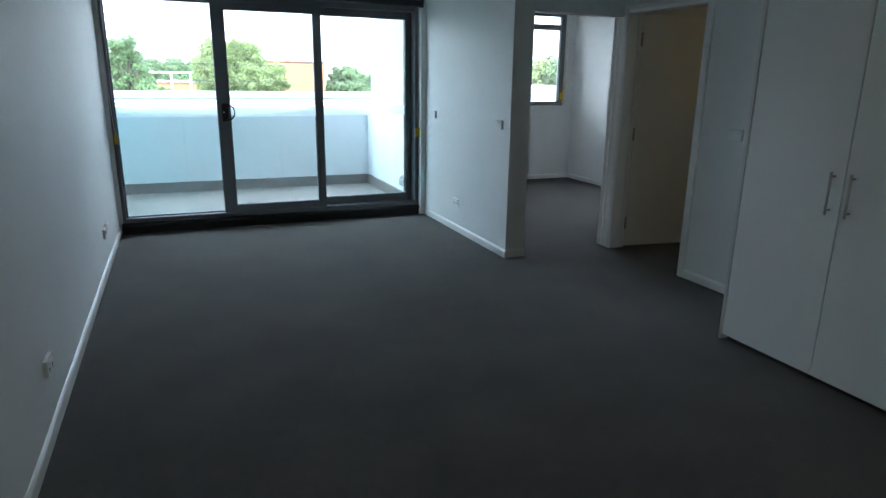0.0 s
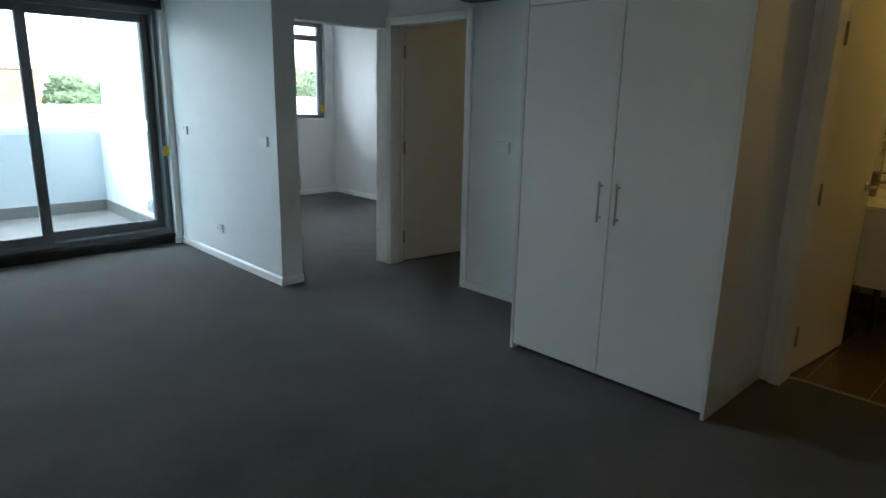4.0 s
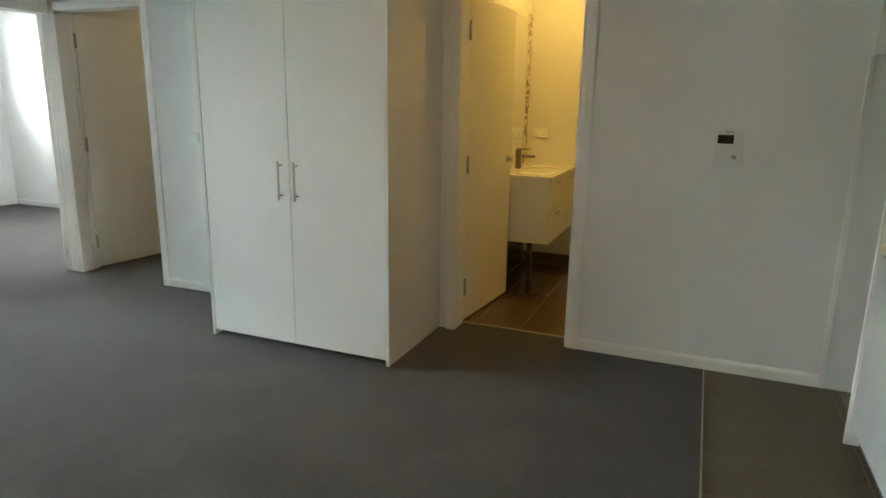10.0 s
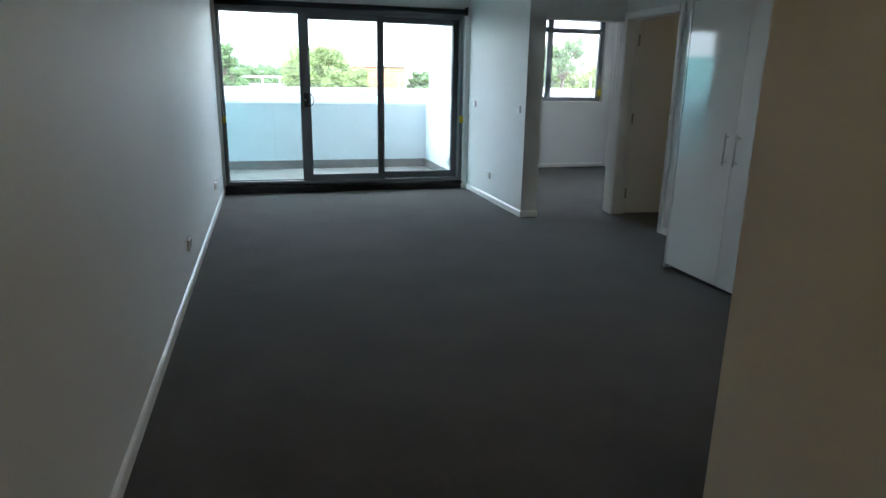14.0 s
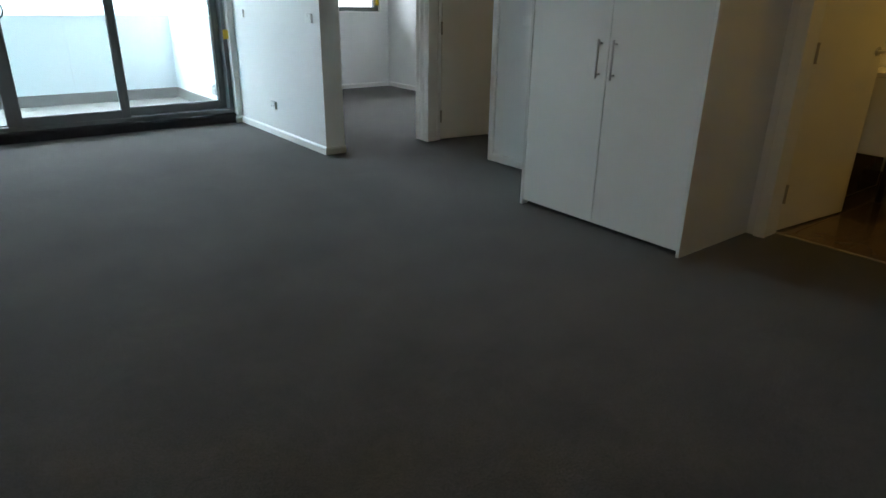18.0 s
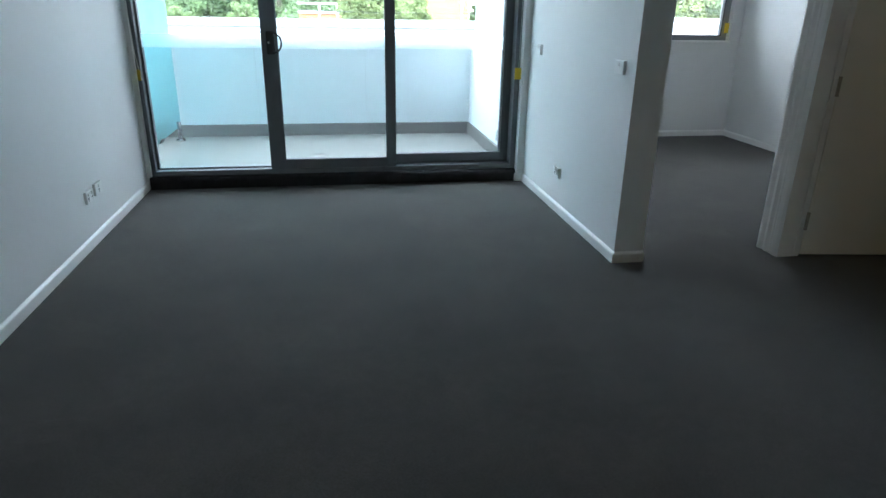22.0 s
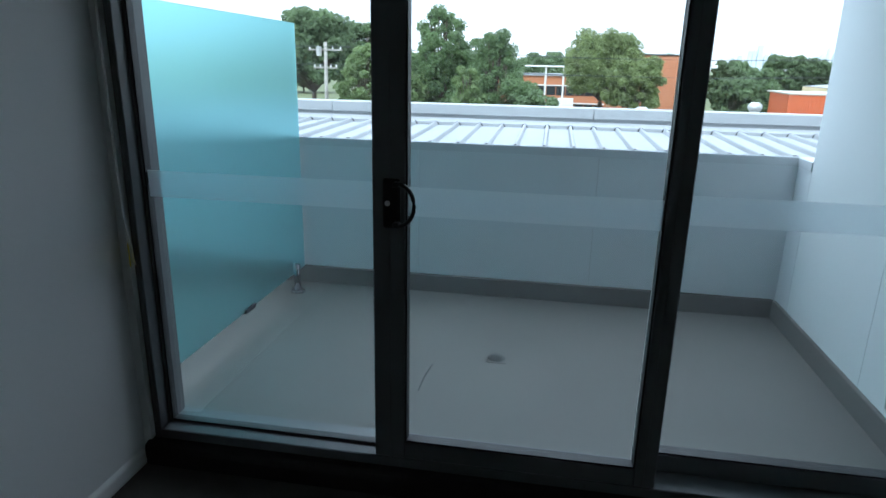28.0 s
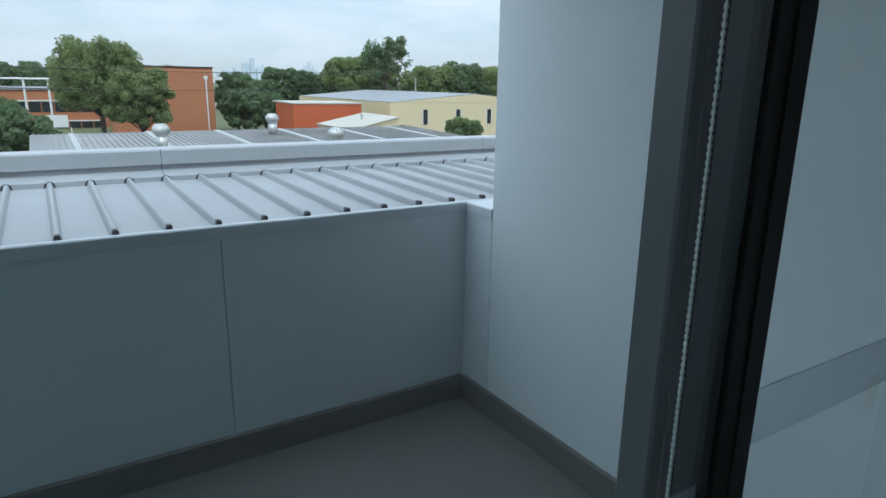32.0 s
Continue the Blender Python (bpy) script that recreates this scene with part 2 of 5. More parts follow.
M_ROOF = shader("white_steel_roof", (0.375, 0.388, 0.40), 0.42, vary=0.07, scale=1.1, grain=0.05, grain_scale=18, mottle=0.06, mottle_scale=0.5)
M_CAP = shader("white_folded_steel", (0.66, 0.70, 0.73), 0.4, vary=0.05, scale=1.5)
M_ROOFGREY = shader("weathered_grey_roof", (0.25, 0.25, 0.245), 0.7, vary=0.2, scale=0.35, grain=0.12, grain_scale=3)
M_SKYLIGHT = shader("fibreglass_sheet", (0.40, 0.41, 0.40), 0.6, vary=0.08, scale=0.8)
M_GALV = shader("galvanised_vent", (0.52, 0.52, 0.50), 0.4, metal=0.6, vary=0.12, scale=5)
M_CLADORANGE = shader("orange_brown_cladding", (0.40, 0.155, 0.065), 0.7, vary=0.08, scale=0.3, grain=0.06, grain_scale=4)
M_BRICKORANGE = shader("orange_brick", (0.42, 0.17, 0.08), 0.85, vary=0.1, scale=0.4, grain=0.12, grain_scale=6)
M_ORANGE = shader("orange_steel_wall", (0.50, 0.115, 0.035), 0.6, vary=0.08, scale=0.3)
M_CREAM = shader("cream_steel_wall", (0.66, 0.55, 0.33), 0.65, vary=0.04, scale=0.2, grain=0.03, grain_scale=3)
M_CREAMROOF = shader("pale_steel_roof", (0.26, 0.27, 0.28), 0.55, vary=0.07, scale=0.2)
M_BEIGEROOF = shader("beige_steel_roof", (0.46, 0.43, 0.36), 0.6, vary=0.06, scale=0.25)
M_WINDARK = shader("dark_window_glass", (0.025, 0.028, 0.03), 0.12, vary=0.1, scale=0.6)
M_WHITEMETAL = shader("white_painted_steel", (0.72, 0.72, 0.70), 0.5, vary=0.05, scale=2)
M_ASPHALT = shader("asphalt", (0.10, 0.10, 0.10), 0.9, vary=0.12, scale=0.2, grain=0.12, grain_scale=6)
M_GRASS = shader("dry_grass", (0.10, 0.115, 0.045), 0.95, vary=0.3, scale=0.12, grain=0.25, grain_scale=5)
M_CONCRETE = shader("concrete_pole", (0.36, 0.34, 0.30), 0.85, vary=0.1, scale=2)
M_BARK = shader("grey_bark", (0.13, 0.10, 0.075), 0.9, vary=0.25, scale=3, bump=0.5, bump_scale=20)
# distance haze is mixed into this base colour
M_TOWER = shader("haze_tinted_tower", (0.60, 0.66, 0.72), 0.8, vary=0.05, scale=0.01)


def leafy(name, base, random=0.16):
    m = shader(name, base, 0.6, vary=0.25, scale=0.35, spec=0.25)
    nt = m.node_tree
    b = nt.nodes["Principled BSDF"]
    geo = nt.nodes.new("ShaderNodeNewGeometry")
    mr = nt.nodes.new("ShaderNodeMapRange")
    mr.inputs["To Min"].default_value, mr.inputs["To Max"].default_value = 1 - random, 1 + random
    nt.links.new(geo.outputs["Random Per Island"], mr.inputs["Value"])
    mul = nt.nodes.new("ShaderNodeVectorMath")
    mul.operation = "SCALE"
    nt.links.new(b.inputs["Base Color"].links[0].from_socket, mul.inputs[0])
    nt.links.new(mr.outputs["Result"], mul.inputs["Scale"])
    nt.links.new(mul.outputs["Vector"], b.inputs["Base Color"])
    tl = nt.nodes.new("ShaderNodeBsdfTranslucent")
    nt.links.new(mul.outputs["Vector"], tl.inputs["Color"])
    mix = nt.nodes.new("ShaderNodeMixShader")
    mix.inputs["Fac"].default_value = 0.5
    nt.links.new(b.outputs["BSDF"], mix.inputs[1])
    nt.links.new(tl.outputs["BSDF"], mix.inputs[2])
    nt.links.new(mix.outputs["Shader"], nt.nodes["Material Output"].inputs["Surface"])
    return m


M_LEAF_BRIGHT = leafy("bright_green_leaves", (0.198, 0.262, 0.108))
M_LEAF_MID = leafy("green_leaves", (0.146, 0.208, 0.090))
M_LEAF_OLIVE = leafy("olive_gum_leaves", (0.235, 0.285, 0.115))
M_LEAF_DARK = leafy("dark_green_leaves", (0.15, 0.205, 0.098))

# ---- small mesh tools ----


def box(bm, x0, y0, z0, x1, y1, z1, bevel=0.0, seg=1):
    geom = bmesh.ops.create_cube(bm, size=1.0)
    m = Matrix.LocRotScale(((x0 + x1) / 2, (y0 + y1) / 2, (z0 + z1) / 2), None, (abs(x1 - x0), abs(y1 - y0), abs(z1 - z0)))
    bmesh.ops.transform(bm, matrix=m, verts=geom["verts"])
    if bevel:
        edges = list({e for v in geom["verts"] for e in v.link_edges})
        bmesh.ops.bevel(bm, geom=edges, offset=bevel, segments=seg, profile=0.5, affect="EDGES")
    return bm


def rod(bm, p, q, r, seg=12, r2=None):
    p, q = Vector(p), Vector(q)
    geom = bmesh.ops.create_cone(bm, cap_ends=True, segments=seg, radius1=r, radius2=r if r2 is None else r2, depth=(q - p).length)
    turn = (q - p).to_track_quat("Z", "Y").to_matrix().to_4x4()
    bmesh.ops.transform(bm, matrix=Matrix.Translation((p + q) / 2) @ turn, verts=geom["verts"])
    return bm


def tube(bm, pts, r, seg=10):
    """A round bar swept along points."""
    pts = [Vector(p) for p in pts]
    rings = []
    for i, p in enumerate(pts):
        d = (pts[min(i + 1, len(pts) - 1)] - pts[max(i - 1, 0)]).normalized()
        q = d.to_track_quat("Z", "Y").to_matrix()
        rings.append([bm.verts.new(p + q @ Vector((math.cos(a) * r, math.sin(a) * r, 0))) for a in (2 * math.pi * k / seg for k in range(seg))])
    for a, b in zip(rings, rings[1:]):
        for k in range(seg):
            bm.faces.new((a[k], a[(k + 1) % seg], b[(k + 1) % seg], b[k]))
    bm.faces.new(rings[0][::-1])
    bm.faces.new(rings[-1])
    return bm


def prism(bm, outline, axis, a, b):
    """An outline of (u, v) drawn along an axis from a to b: x takes (y, z), y takes (x, z), z takes (x, y)."""
    def put(u, v, w):
        return {"x": (w, u, v), "y": (u, w, v), "z": (u, v, w)}[axis]
    lo = [bm.verts.new(put(u, v, a)) for u, v in outline]
    hi = [bm.verts.new(put(u, v, b)) for u, v in outline]
    bm.faces.new(lo)
    bm.faces.new(hi[::-1])
    for i in range(len(outline)):
        j = (i + 1) % len(outline)
        bm.faces.new((lo[i], hi[i], hi[j], lo[j]))
    bmesh.ops.recalc_face_normals(bm, faces=bm.faces)
    return bm


def mesh_of(name, bm, material, smooth=False):
    bmesh.ops.recalc_face_normals(bm, faces=bm.faces)
    me = bpy.data.meshes.new(name)
    bm.to_mesh(me)
    bm.free()
    me.materials.append(material)
    if smooth:
        for p in me.polygons:
            p.use_smooth = len(p.vertices) < 6
    return me


def part(name, bm, material, parent=None, label="", smooth=False, turn=None):
    """One mesh object, under a thing or a part where one is given. Vertices are in the world's metres."""
    if turn is not None:
        bmesh.ops.transform(bm, matrix=turn, verts=bm.verts)
    ob = new(name, mesh_of(name, bm, material, smooth))
    if parent is not None:
        ob.parent = parent
        if parent.type == "EMPTY":
            ob.matrix_parent_inverse = parent.matrix_basis.inverted()
    if label:
        ob["label"] = label
    return ob


def thing(name, at, label, category, group="", kind=""):
    ob = new(name)
    ob.empty_display_size = 0.05
    ob.location = at
    return tagged(ob, label, category, group, kind)


def setting(name, bm, material, label="", category="", smooth=False, turn=None):
    return tagged(part(name, bm, material, None, "", smooth, turn), label, category, "", "structure")


def B():
    return bmesh.new()


# ---- plan ----
WEST, EAST = -0.016, 3.097          # living room, side walls
NIB_Y, NIB_X = -1.97, 3.278      # end of the partition beside the bedroom opening
DOOR_WALL = 4.165                # wall with the second door; it also ends the bedroom opening
BATH_WALL = 4.195                # wall with the bathroom door and the thermostat
CEIL = 2.60

# floors
bm = B()
box(bm, -0.02, -6.758, -0.2, 4.34, 0.22, 0)
setting("floor", bm, M_CARPET, "charcoal grey loop pile carpet, lightly worn", "carpet")
bm = B()
box(bm, 4.34, -4.3, -0.2, 7.4, -1.82, 0)
box(bm, 4.34, -1.82, -0.2, 6.3, 1.9, 0)
box(bm, 3.2, 0.22, -0.2, 4.34, 1.9, 0)
setting("floor_bedroom", bm, M_CARPET, "charcoal grey carpet in the side rooms", "carpet")
bm = B()
box(bm, -0.02, -9.7, -0.2, 1.36, -6.758, -0.0)
setting("floor_entry", bm, M_CARPET, "charcoal grey carpet in the entry passage", "carpet")
bm = B()
box(bm, 1.36, -8.4, -0.2, 4.34, -6.758, -0.0012)
floor_kitchen = setting("floor_kitchen", bm, M_GROUT, "brown tiled kitchen floor with narrow joints", "tile floor")
bm = B()
box(bm, 4.34, -7.9, -0.2, 6.7, -4.9, -0.004)
floor_bathroom = setting("floor_bathroom", bm, M_GROUT, "brown tiled bathroom floor with narrow joints", "tile floor")
bm = B()
box(bm, 1.36, -6.762, -0.001, BATH_WALL, -6.755, 0.004, 0.001)
setting("trim_carpet_strip", bm, M_HINGE, "thin metal strip between carpet and tiles", "floor strip")
bm = B()
box(bm, 4.325, -6.0, -0.001, 4.35, -5.28, 0.006, 0.002)
setting("trim_bathroom_threshold", bm, M_GROUT, "thin grey threshold under the bathroom door", "threshold")

# walls
bm = B()
box(bm, -0.16, -9.7, -0.2, WEST, 0.22, CEIL)
setting("wall_west", bm, M_WALL, "long plain white painted wall", "wall")
bm = B()
box(bm, EAST, NIB_Y, -0.2, NIB_X, 2.03, CEIL + 0.4)
setting("wall_partition", bm, M_WALL, "white partition between living room and bedroom", "wall")
bm = B()
box(bm, NIB_X, NIB_Y, 2.013, DOOR_WALL - 0.001, -1.815, CEIL)
setting("wall_opening_head", bm, M_WALL, "white wall over the square bedroom opening", "wall")
bm = B()
box(bm, DOOR_WALL, -2.005, 2.05, 4.305, -2.905, CEIL)
box(bm, DOOR_WALL, -4.3, -0.2, 4.305, -2.905, CEIL)
box(bm, DOOR_WALL, -2.005, -0.2, 4.305, -1.815, CEIL)
setting("wall_door", bm, M_WALL, "white wall with the inner bedroom door", "wall")
bm = B()
box(bm, 4.305, -1.95, -0.2, 7.4, -1.82, CEIL)
box(bm, 7.4, -4.3, -0.2, 7.55, -1.82, CEIL)
box(bm, 4.305, -4.45, -0.2, 7.55, -4.3, CEIL)
setting("wall_side_room", bm, M_WALL, "white walls of the dim side room", "wall")
bm = B()
box(bm, BATH_WALL, -5.275, 2.05, 4.34, -6.005, CEIL)
box(bm, BATH_WALL, -5.275, -0.2, 4.34, -4.45, CEIL)
box(bm, BATH_WALL, -7.325, -0.2, 4.34, -6.005, CEIL)
setting("wall_bathroom", bm, M_WALL, "white wall with the bathroom door and a control panel", "wall")
bm = B()
box(bm, BATH_WALL, -8.1, -0.2, 4.34, -7.325, CEIL)
box(bm, 1.50, -8.10, -0.2, BATH_WALL, -7.95, CEIL)
setting("wall_kitchen", bm, M_WALL, "white kitchen wall behind the bench", "wall")
bm = B()
box(bm, 1.38, -9.7, -0.2, 1.50, -7.14, CEIL)
setting("wall_entry", bm, M_WALL, "white wall end between kitchen and entry passage", "wall")
bm = B()
box(bm, -0.16, -9.85, -0.2, 1.52, -9.7, CEIL)
setting("wall_south", bm, M_WALL, "white end wall of the entry passage", "wall")
# bedroom shell
BED_Y, BED_X = 1.82, 6.21
WX0, WX1, WZ0, WZ1 = 3.7, 6.075, 1.105, 2.44
bm = B()
box(bm, NIB_X, BED_Y, -0.2, WX0, BED_Y + 0.18, CEIL)
box(bm, WX1, BED_Y, -0.2, BED_X + 0.15, BED_Y + 0.18, CEIL)
box(bm, WX0, BED_Y, -0.2, WX1, BED_Y + 0.18, WZ0)
box(bm, WX0, BED_Y, WZ1, WX1, BED_Y + 0.18, CEIL)
setting("wall_bedroom_north", bm, M_WALL, "white bedroom wall below and around the window", "wall")
bm = B()
box(bm, BED_X, -1.82, -0.2, BED_X + 0.15, BED_Y, CEIL)
setting("wall_bedroom_east", bm, M_WALL, "white bedroom side wall", "wall")
# bathroom shell
bm = B()
box(bm, 4.34, -5.19, -0.2, 6.55, -5.05, CEIL)
setting("wall_bathroom_north", bm, M_BATHWALL, "white glazed bathroom wall behind the vanity", "wall")
bm = B()
box(bm, 6.12, -7.9, -0.2, 6.55, -5.19, CEIL)
setting("wall_bathroom_east", bm, M_BATHWALL, "white glazed bathroom wall beside the vanity", "wall")
bm = B()
box(bm, 4.34, -8.1, -0.2, 6.55, -7.9, CEIL)
setting("wall_bathroom_south", bm, M_BATHWALL, "white glazed bathroom end wall", "wall")
bm = B()
box(bm, -0.16, -9.85, CEIL, EAST, 0.16, CEIL + 0.15)
box(bm, EAST, -9.85, CEIL, 7.6, NIB_Y, CEIL + 0.15)
box(bm, NIB_X, NIB_Y, CEIL, 7.6, 2.0, CEIL + 0.15)
setting("ceiling", bm, M_CEIL, "plain white plaster ceiling", "ceiling")


def skirting(name, axis, face, a, b, side):
    """A painted skirting board on a wall face; side is the way it stands out."""
    bm = B()
    f = face
    out = [(f, 0), (f + side * 0.014, 0), (f + side * 0.014, 0.050), (f + side * 0.011, 0.058), (f + side * 0.004, 0.066), (f, 0.068)]
    prism(bm, out, axis, a, b)
    return setting(name, bm, M_TRIM, "white painted skirting board", "skirting")


skirting("baseboard_west", "y", WEST, -9.7, -0.02, 1)
skirting("baseboard_partition", "y", EAST, NIB_Y - 0.014, -0.05, -1)
skirting("baseboard_nib", "x", NIB_Y, EAST, NIB_X, -1)
skirting("baseboard_nib_inner", "y", NIB_X, NIB_Y, BED_Y, 1)
skirting("baseboard_door_wall", "y", DOOR_WALL, -3.968, -2.9515, -1)
skirting("baseboard_bathroom", "y", BATH_WALL, -7.325, -6.0635, -1)
skirting("baseboard_bedroom_north", "x", BED_Y, NIB_X, BED_X, -1)
skirting("baseboard_bedroom_east", "y", BED_X, -1.82, BED_Y, -1)
bm = B()
box(bm, BATH_WALL - 0.020, -7.325, 0.0, BATH_WALL, -7.302, 1.645, 0.003)
setting("trim_niche_edge", bm, M_TRIM, "white corner bead beside the fridge recess", "trim")
bm = B()
box(bm, BATH_WALL - 0.014, -7.948, 0.0, BATH_WALL, -7.3255, 1.645, 0.001)
setting("trim_recess_panel", bm, M_WALL, "flat white lining panel of the fridge recess", "panel")


def architrave(name, x, y0, y1, top):
    """Flat moulded door trim on a wall that faces west, round an opening from y0 to y1."""
    root = thing(name, (x, (y0 + y1) / 2, 0), "white painted moulded door architrave and jamb", "door frame", kind="structure")
    for a, b in ((y0, y0 + 0.066), (y1, y1 - 0.066)):
        bm = B()
        prism(bm, [(x, a), (x - 0.010, a), (x - 0.018, a + (b - a) * 0.35), (x - 0.018, a + (b - a) * 0.85), (x - 0.012, b), (x, b)], "z", 0, top + 0.066)
        part("architrave_leg", bm, M_TRIM, root)
    bm = B()
    prism(bm, [(x, top), (x - 0.010, top), (x - 0.018, top + 0.023), (x - 0.018, top + 0.056), (x - 0.012, top + 0.066), (x, top + 0.066)], "y", y0, y1)
    part("architrave_head", bm, M_TRIM, root)
    return root


def hinge(bm_parent, x, y, z, material=M_HINGE):
    bm = B()
    rod(bm, (x, y, z - 0.05), (x, y, z + 0.05), 0.0095, 12)
    for k in (-0.052, 0.052):
        rod(bm, (x, y, z + k - 0.003), (x, y, z + k + 0.003), 0.0108, 12)
    box(bm, x + 0.003, y + 0.003, z - 0.05, x + 0.0065, y + 0.031, z + 0.05)
    return part("hinge", bm, material, bm_parent, "satin steel butt hinge", smooth=True)


# moulded trim on the corner between the bedroom opening and the inner door
bm = B()
xs = [-1.812 - k * (1.952 - 1.812) / 12 for k in range(13)]
ys = (0.004, 0.015, 0.020, 0.021, 0.014, 0.009, 0.012, 0.019, 0.021, 0.014, 0.010, 0.016, 0.013)
prism(bm, [(DOOR_WALL, xs[0])] + [(DOOR_WALL - d, y) for y, d in zip(xs, ys)] + [(DOOR_WALL, xs[-1])], "z", 0, 2.012)
setting("trim_opening", bm, M_TRIM, "white moulded trim beside the bedroom opening", "door trim")

# inner bedroom door, standing open
frame2 = architrave("door_frame_1", DOOR_WALL, -2.02, -2.885, 2.035)
bm = B()
box(bm, DOOR_WALL - 0.004, -2.005, 0, 4.305, -2.018, 2.05)
box(bm, DOOR_WALL - 0.004, -2.879, 0, 4.305, -2.905, 2.05)
box(bm, DOOR_WALL - 0.004, -2.018, 2.033, 4.305, -2.879, 2.05)
box(bm, 4.262, -2.018, 0.003, 4.275, -2.026, 2.033)
part("jamb", bm, M_TRIM, frame2)
door2 = thing("door_1", (4.31, -2.04, 0.0), "cream painted flush door standing open into the side room", "door", kind="structure")
T2 = Matrix.Translation((4.312, -1.987, 0)) @ Matrix.Rotation(radians(-8.0), 4, "Z")
bm = B()
box(bm, 0.0, -0.035, 0.012, 0.86, 0, 2.03, 0.002)
part("leaf", bm, M_DOOR, door2, turn=T2)
for z in (0.23, 1.032, 1.83):
    hinge(door2, 4.306, -2.024, z)
bm = B()
rod(bm, (0.795, -0.035, 1.0), (0.795, -0.043, 1.0), 0.027, 20)
tube(bm, [(0.795, -0.043, 1.0), (0.795, -0.075, 1.0), (0.785, -0.082, 1.0), (0.67, -0.082, 1.0)], 0.009)
part("lever_handle", bm, M_CHROME, door2, "brushed steel lever", smooth=True, turn=T2)

# bathroom door, standing open
frame3 = architrave("door_frame_2", BATH_WALL, -5.29, -5.997, 2.035)
bm = B()
box(bm, BATH_WALL - 0.004, -5.275, 0, 4.34, -5.287, 2.05)
box(bm, BATH_WALL - 0.004, -5.985, 0, 4.34, -6.005, 2.05)
box(bm, BATH_WALL - 0.004, -5.287, 2.032, 4.34, -5.985, 2.05)
box(bm, 4.285, -5.970, 0.003, 4.302, -5.985, 2.032)
part("jamb", bm, M_TRIM, frame3)
door3 = thing("door_2", (4.345, -5.31, 0.0), "cream painted flush bathroom door standing open", "door", kind="structure")
T3 = Matrix.Translation((4.352, -5.249, 0)) @ Matrix.Rotation(radians(-5.3), 4, "Z")
bm = B()
box(bm, 0.0, -0.035, 0.012, 0.738, 0, 2.03, 0.002)
part("leaf", bm, M_DOOR, door3, turn=T3)
for z in (0.24, 1.03, 1.825):
    hinge(door3, 4.345, -5.289, z)
bm = B()
rod(bm, (0.672, -0.035, 1.022), (0.672, -0.043, 1.022), 0.027, 20)
tube(bm, [(0.672, -0.043, 1.022), (0.672, -0.078, 1.022), (0.662, -0.085, 1.022), (0.55, -0.085, 1.022)], 0.009)
part("lever_handle", bm, M_CHROME, door3, "brushed steel lever handle", smooth=True, turn=T3)

# ---- sliding door in the glazed front ----
GY0, GY1 = 0.02, 0.20            # depth of the aluminium frame
DX0, DX1, DZ0, DZ1 = 0.02, 3.037, 0.085, 2.215
bm = B()
box(bm, WEST, 0.0, DZ1 + 0.01, EAST, 0.22, CEIL)
box(bm, DX1 + 0.002, -0.045, -0.2, EAST, 0.22, DZ1 + 0.01)
box(bm, WEST, 0.0, -0.2, DX0 - 0.002, 0.22, DZ1 + 0.01)
setting("wall_north", bm, M_WALL, "white wall head over the sliding door", "wall")
bm = B()
prism(bm, [(-0.059, 0.0), (-0.045, 0.0), (-0.045, 0.068), (-0.052, 0.066), (-0.059, 0.052)], "x", DX1 - 0.02, EAST)
setting("baseboard_return", bm, M_TRIM, "short white skirting return beside the sliding door", "skirting")
bm = B()
prism(bm, [(-0.03, 0.002), (-0.035, 0.07), (-0.03, 0.092), (-0.015, 0.1), (0.06, 0.1), (0.06, 0.002)], "x", 0.008, 3.03)
setting("trim_door_sill", bm, M_SILL, "black rounded strip along the foot of the sliding door", "door sill")

slider = thing("window_1", (1.54, 0.08, 0.1), "grey aluminium three-panel sliding glass door with black lock", "sliding door", kind="structure")


def rail(name, x0, x1, z0, z1, y0, y1, label=""):
    """One extruded aluminium member with a groove line and softened edges."""
    bm = B()
    box(bm, x0, y0, z0, x1, y1, z1, 0.004)
    if z1 - z0 > x1 - x0:
        box(bm, (x0 + x1) / 2 - 0.004, y0 - 0.003, z0, (x0 + x1) / 2 + 0.004, y0 + 0.002, z1)
    return part(name, bm, M_ALU, slider, label)


rail("outer_frame", DX0, DX0 + 0.03, DZ0, DZ1, GY0, GY1)
rail("outer_frame", DX1 - 0.045, DX1, DZ0, DZ1, GY0, GY1)
rail("outer_frame", DX0 + 0.03, DX1 - 0.045, DZ1 - 0.06, DZ1, GY0, GY1)
rail("outer_frame", DX0 + 0.03, DX1 - 0.045, DZ0, DZ0 + 0.055, GY0, GY1)


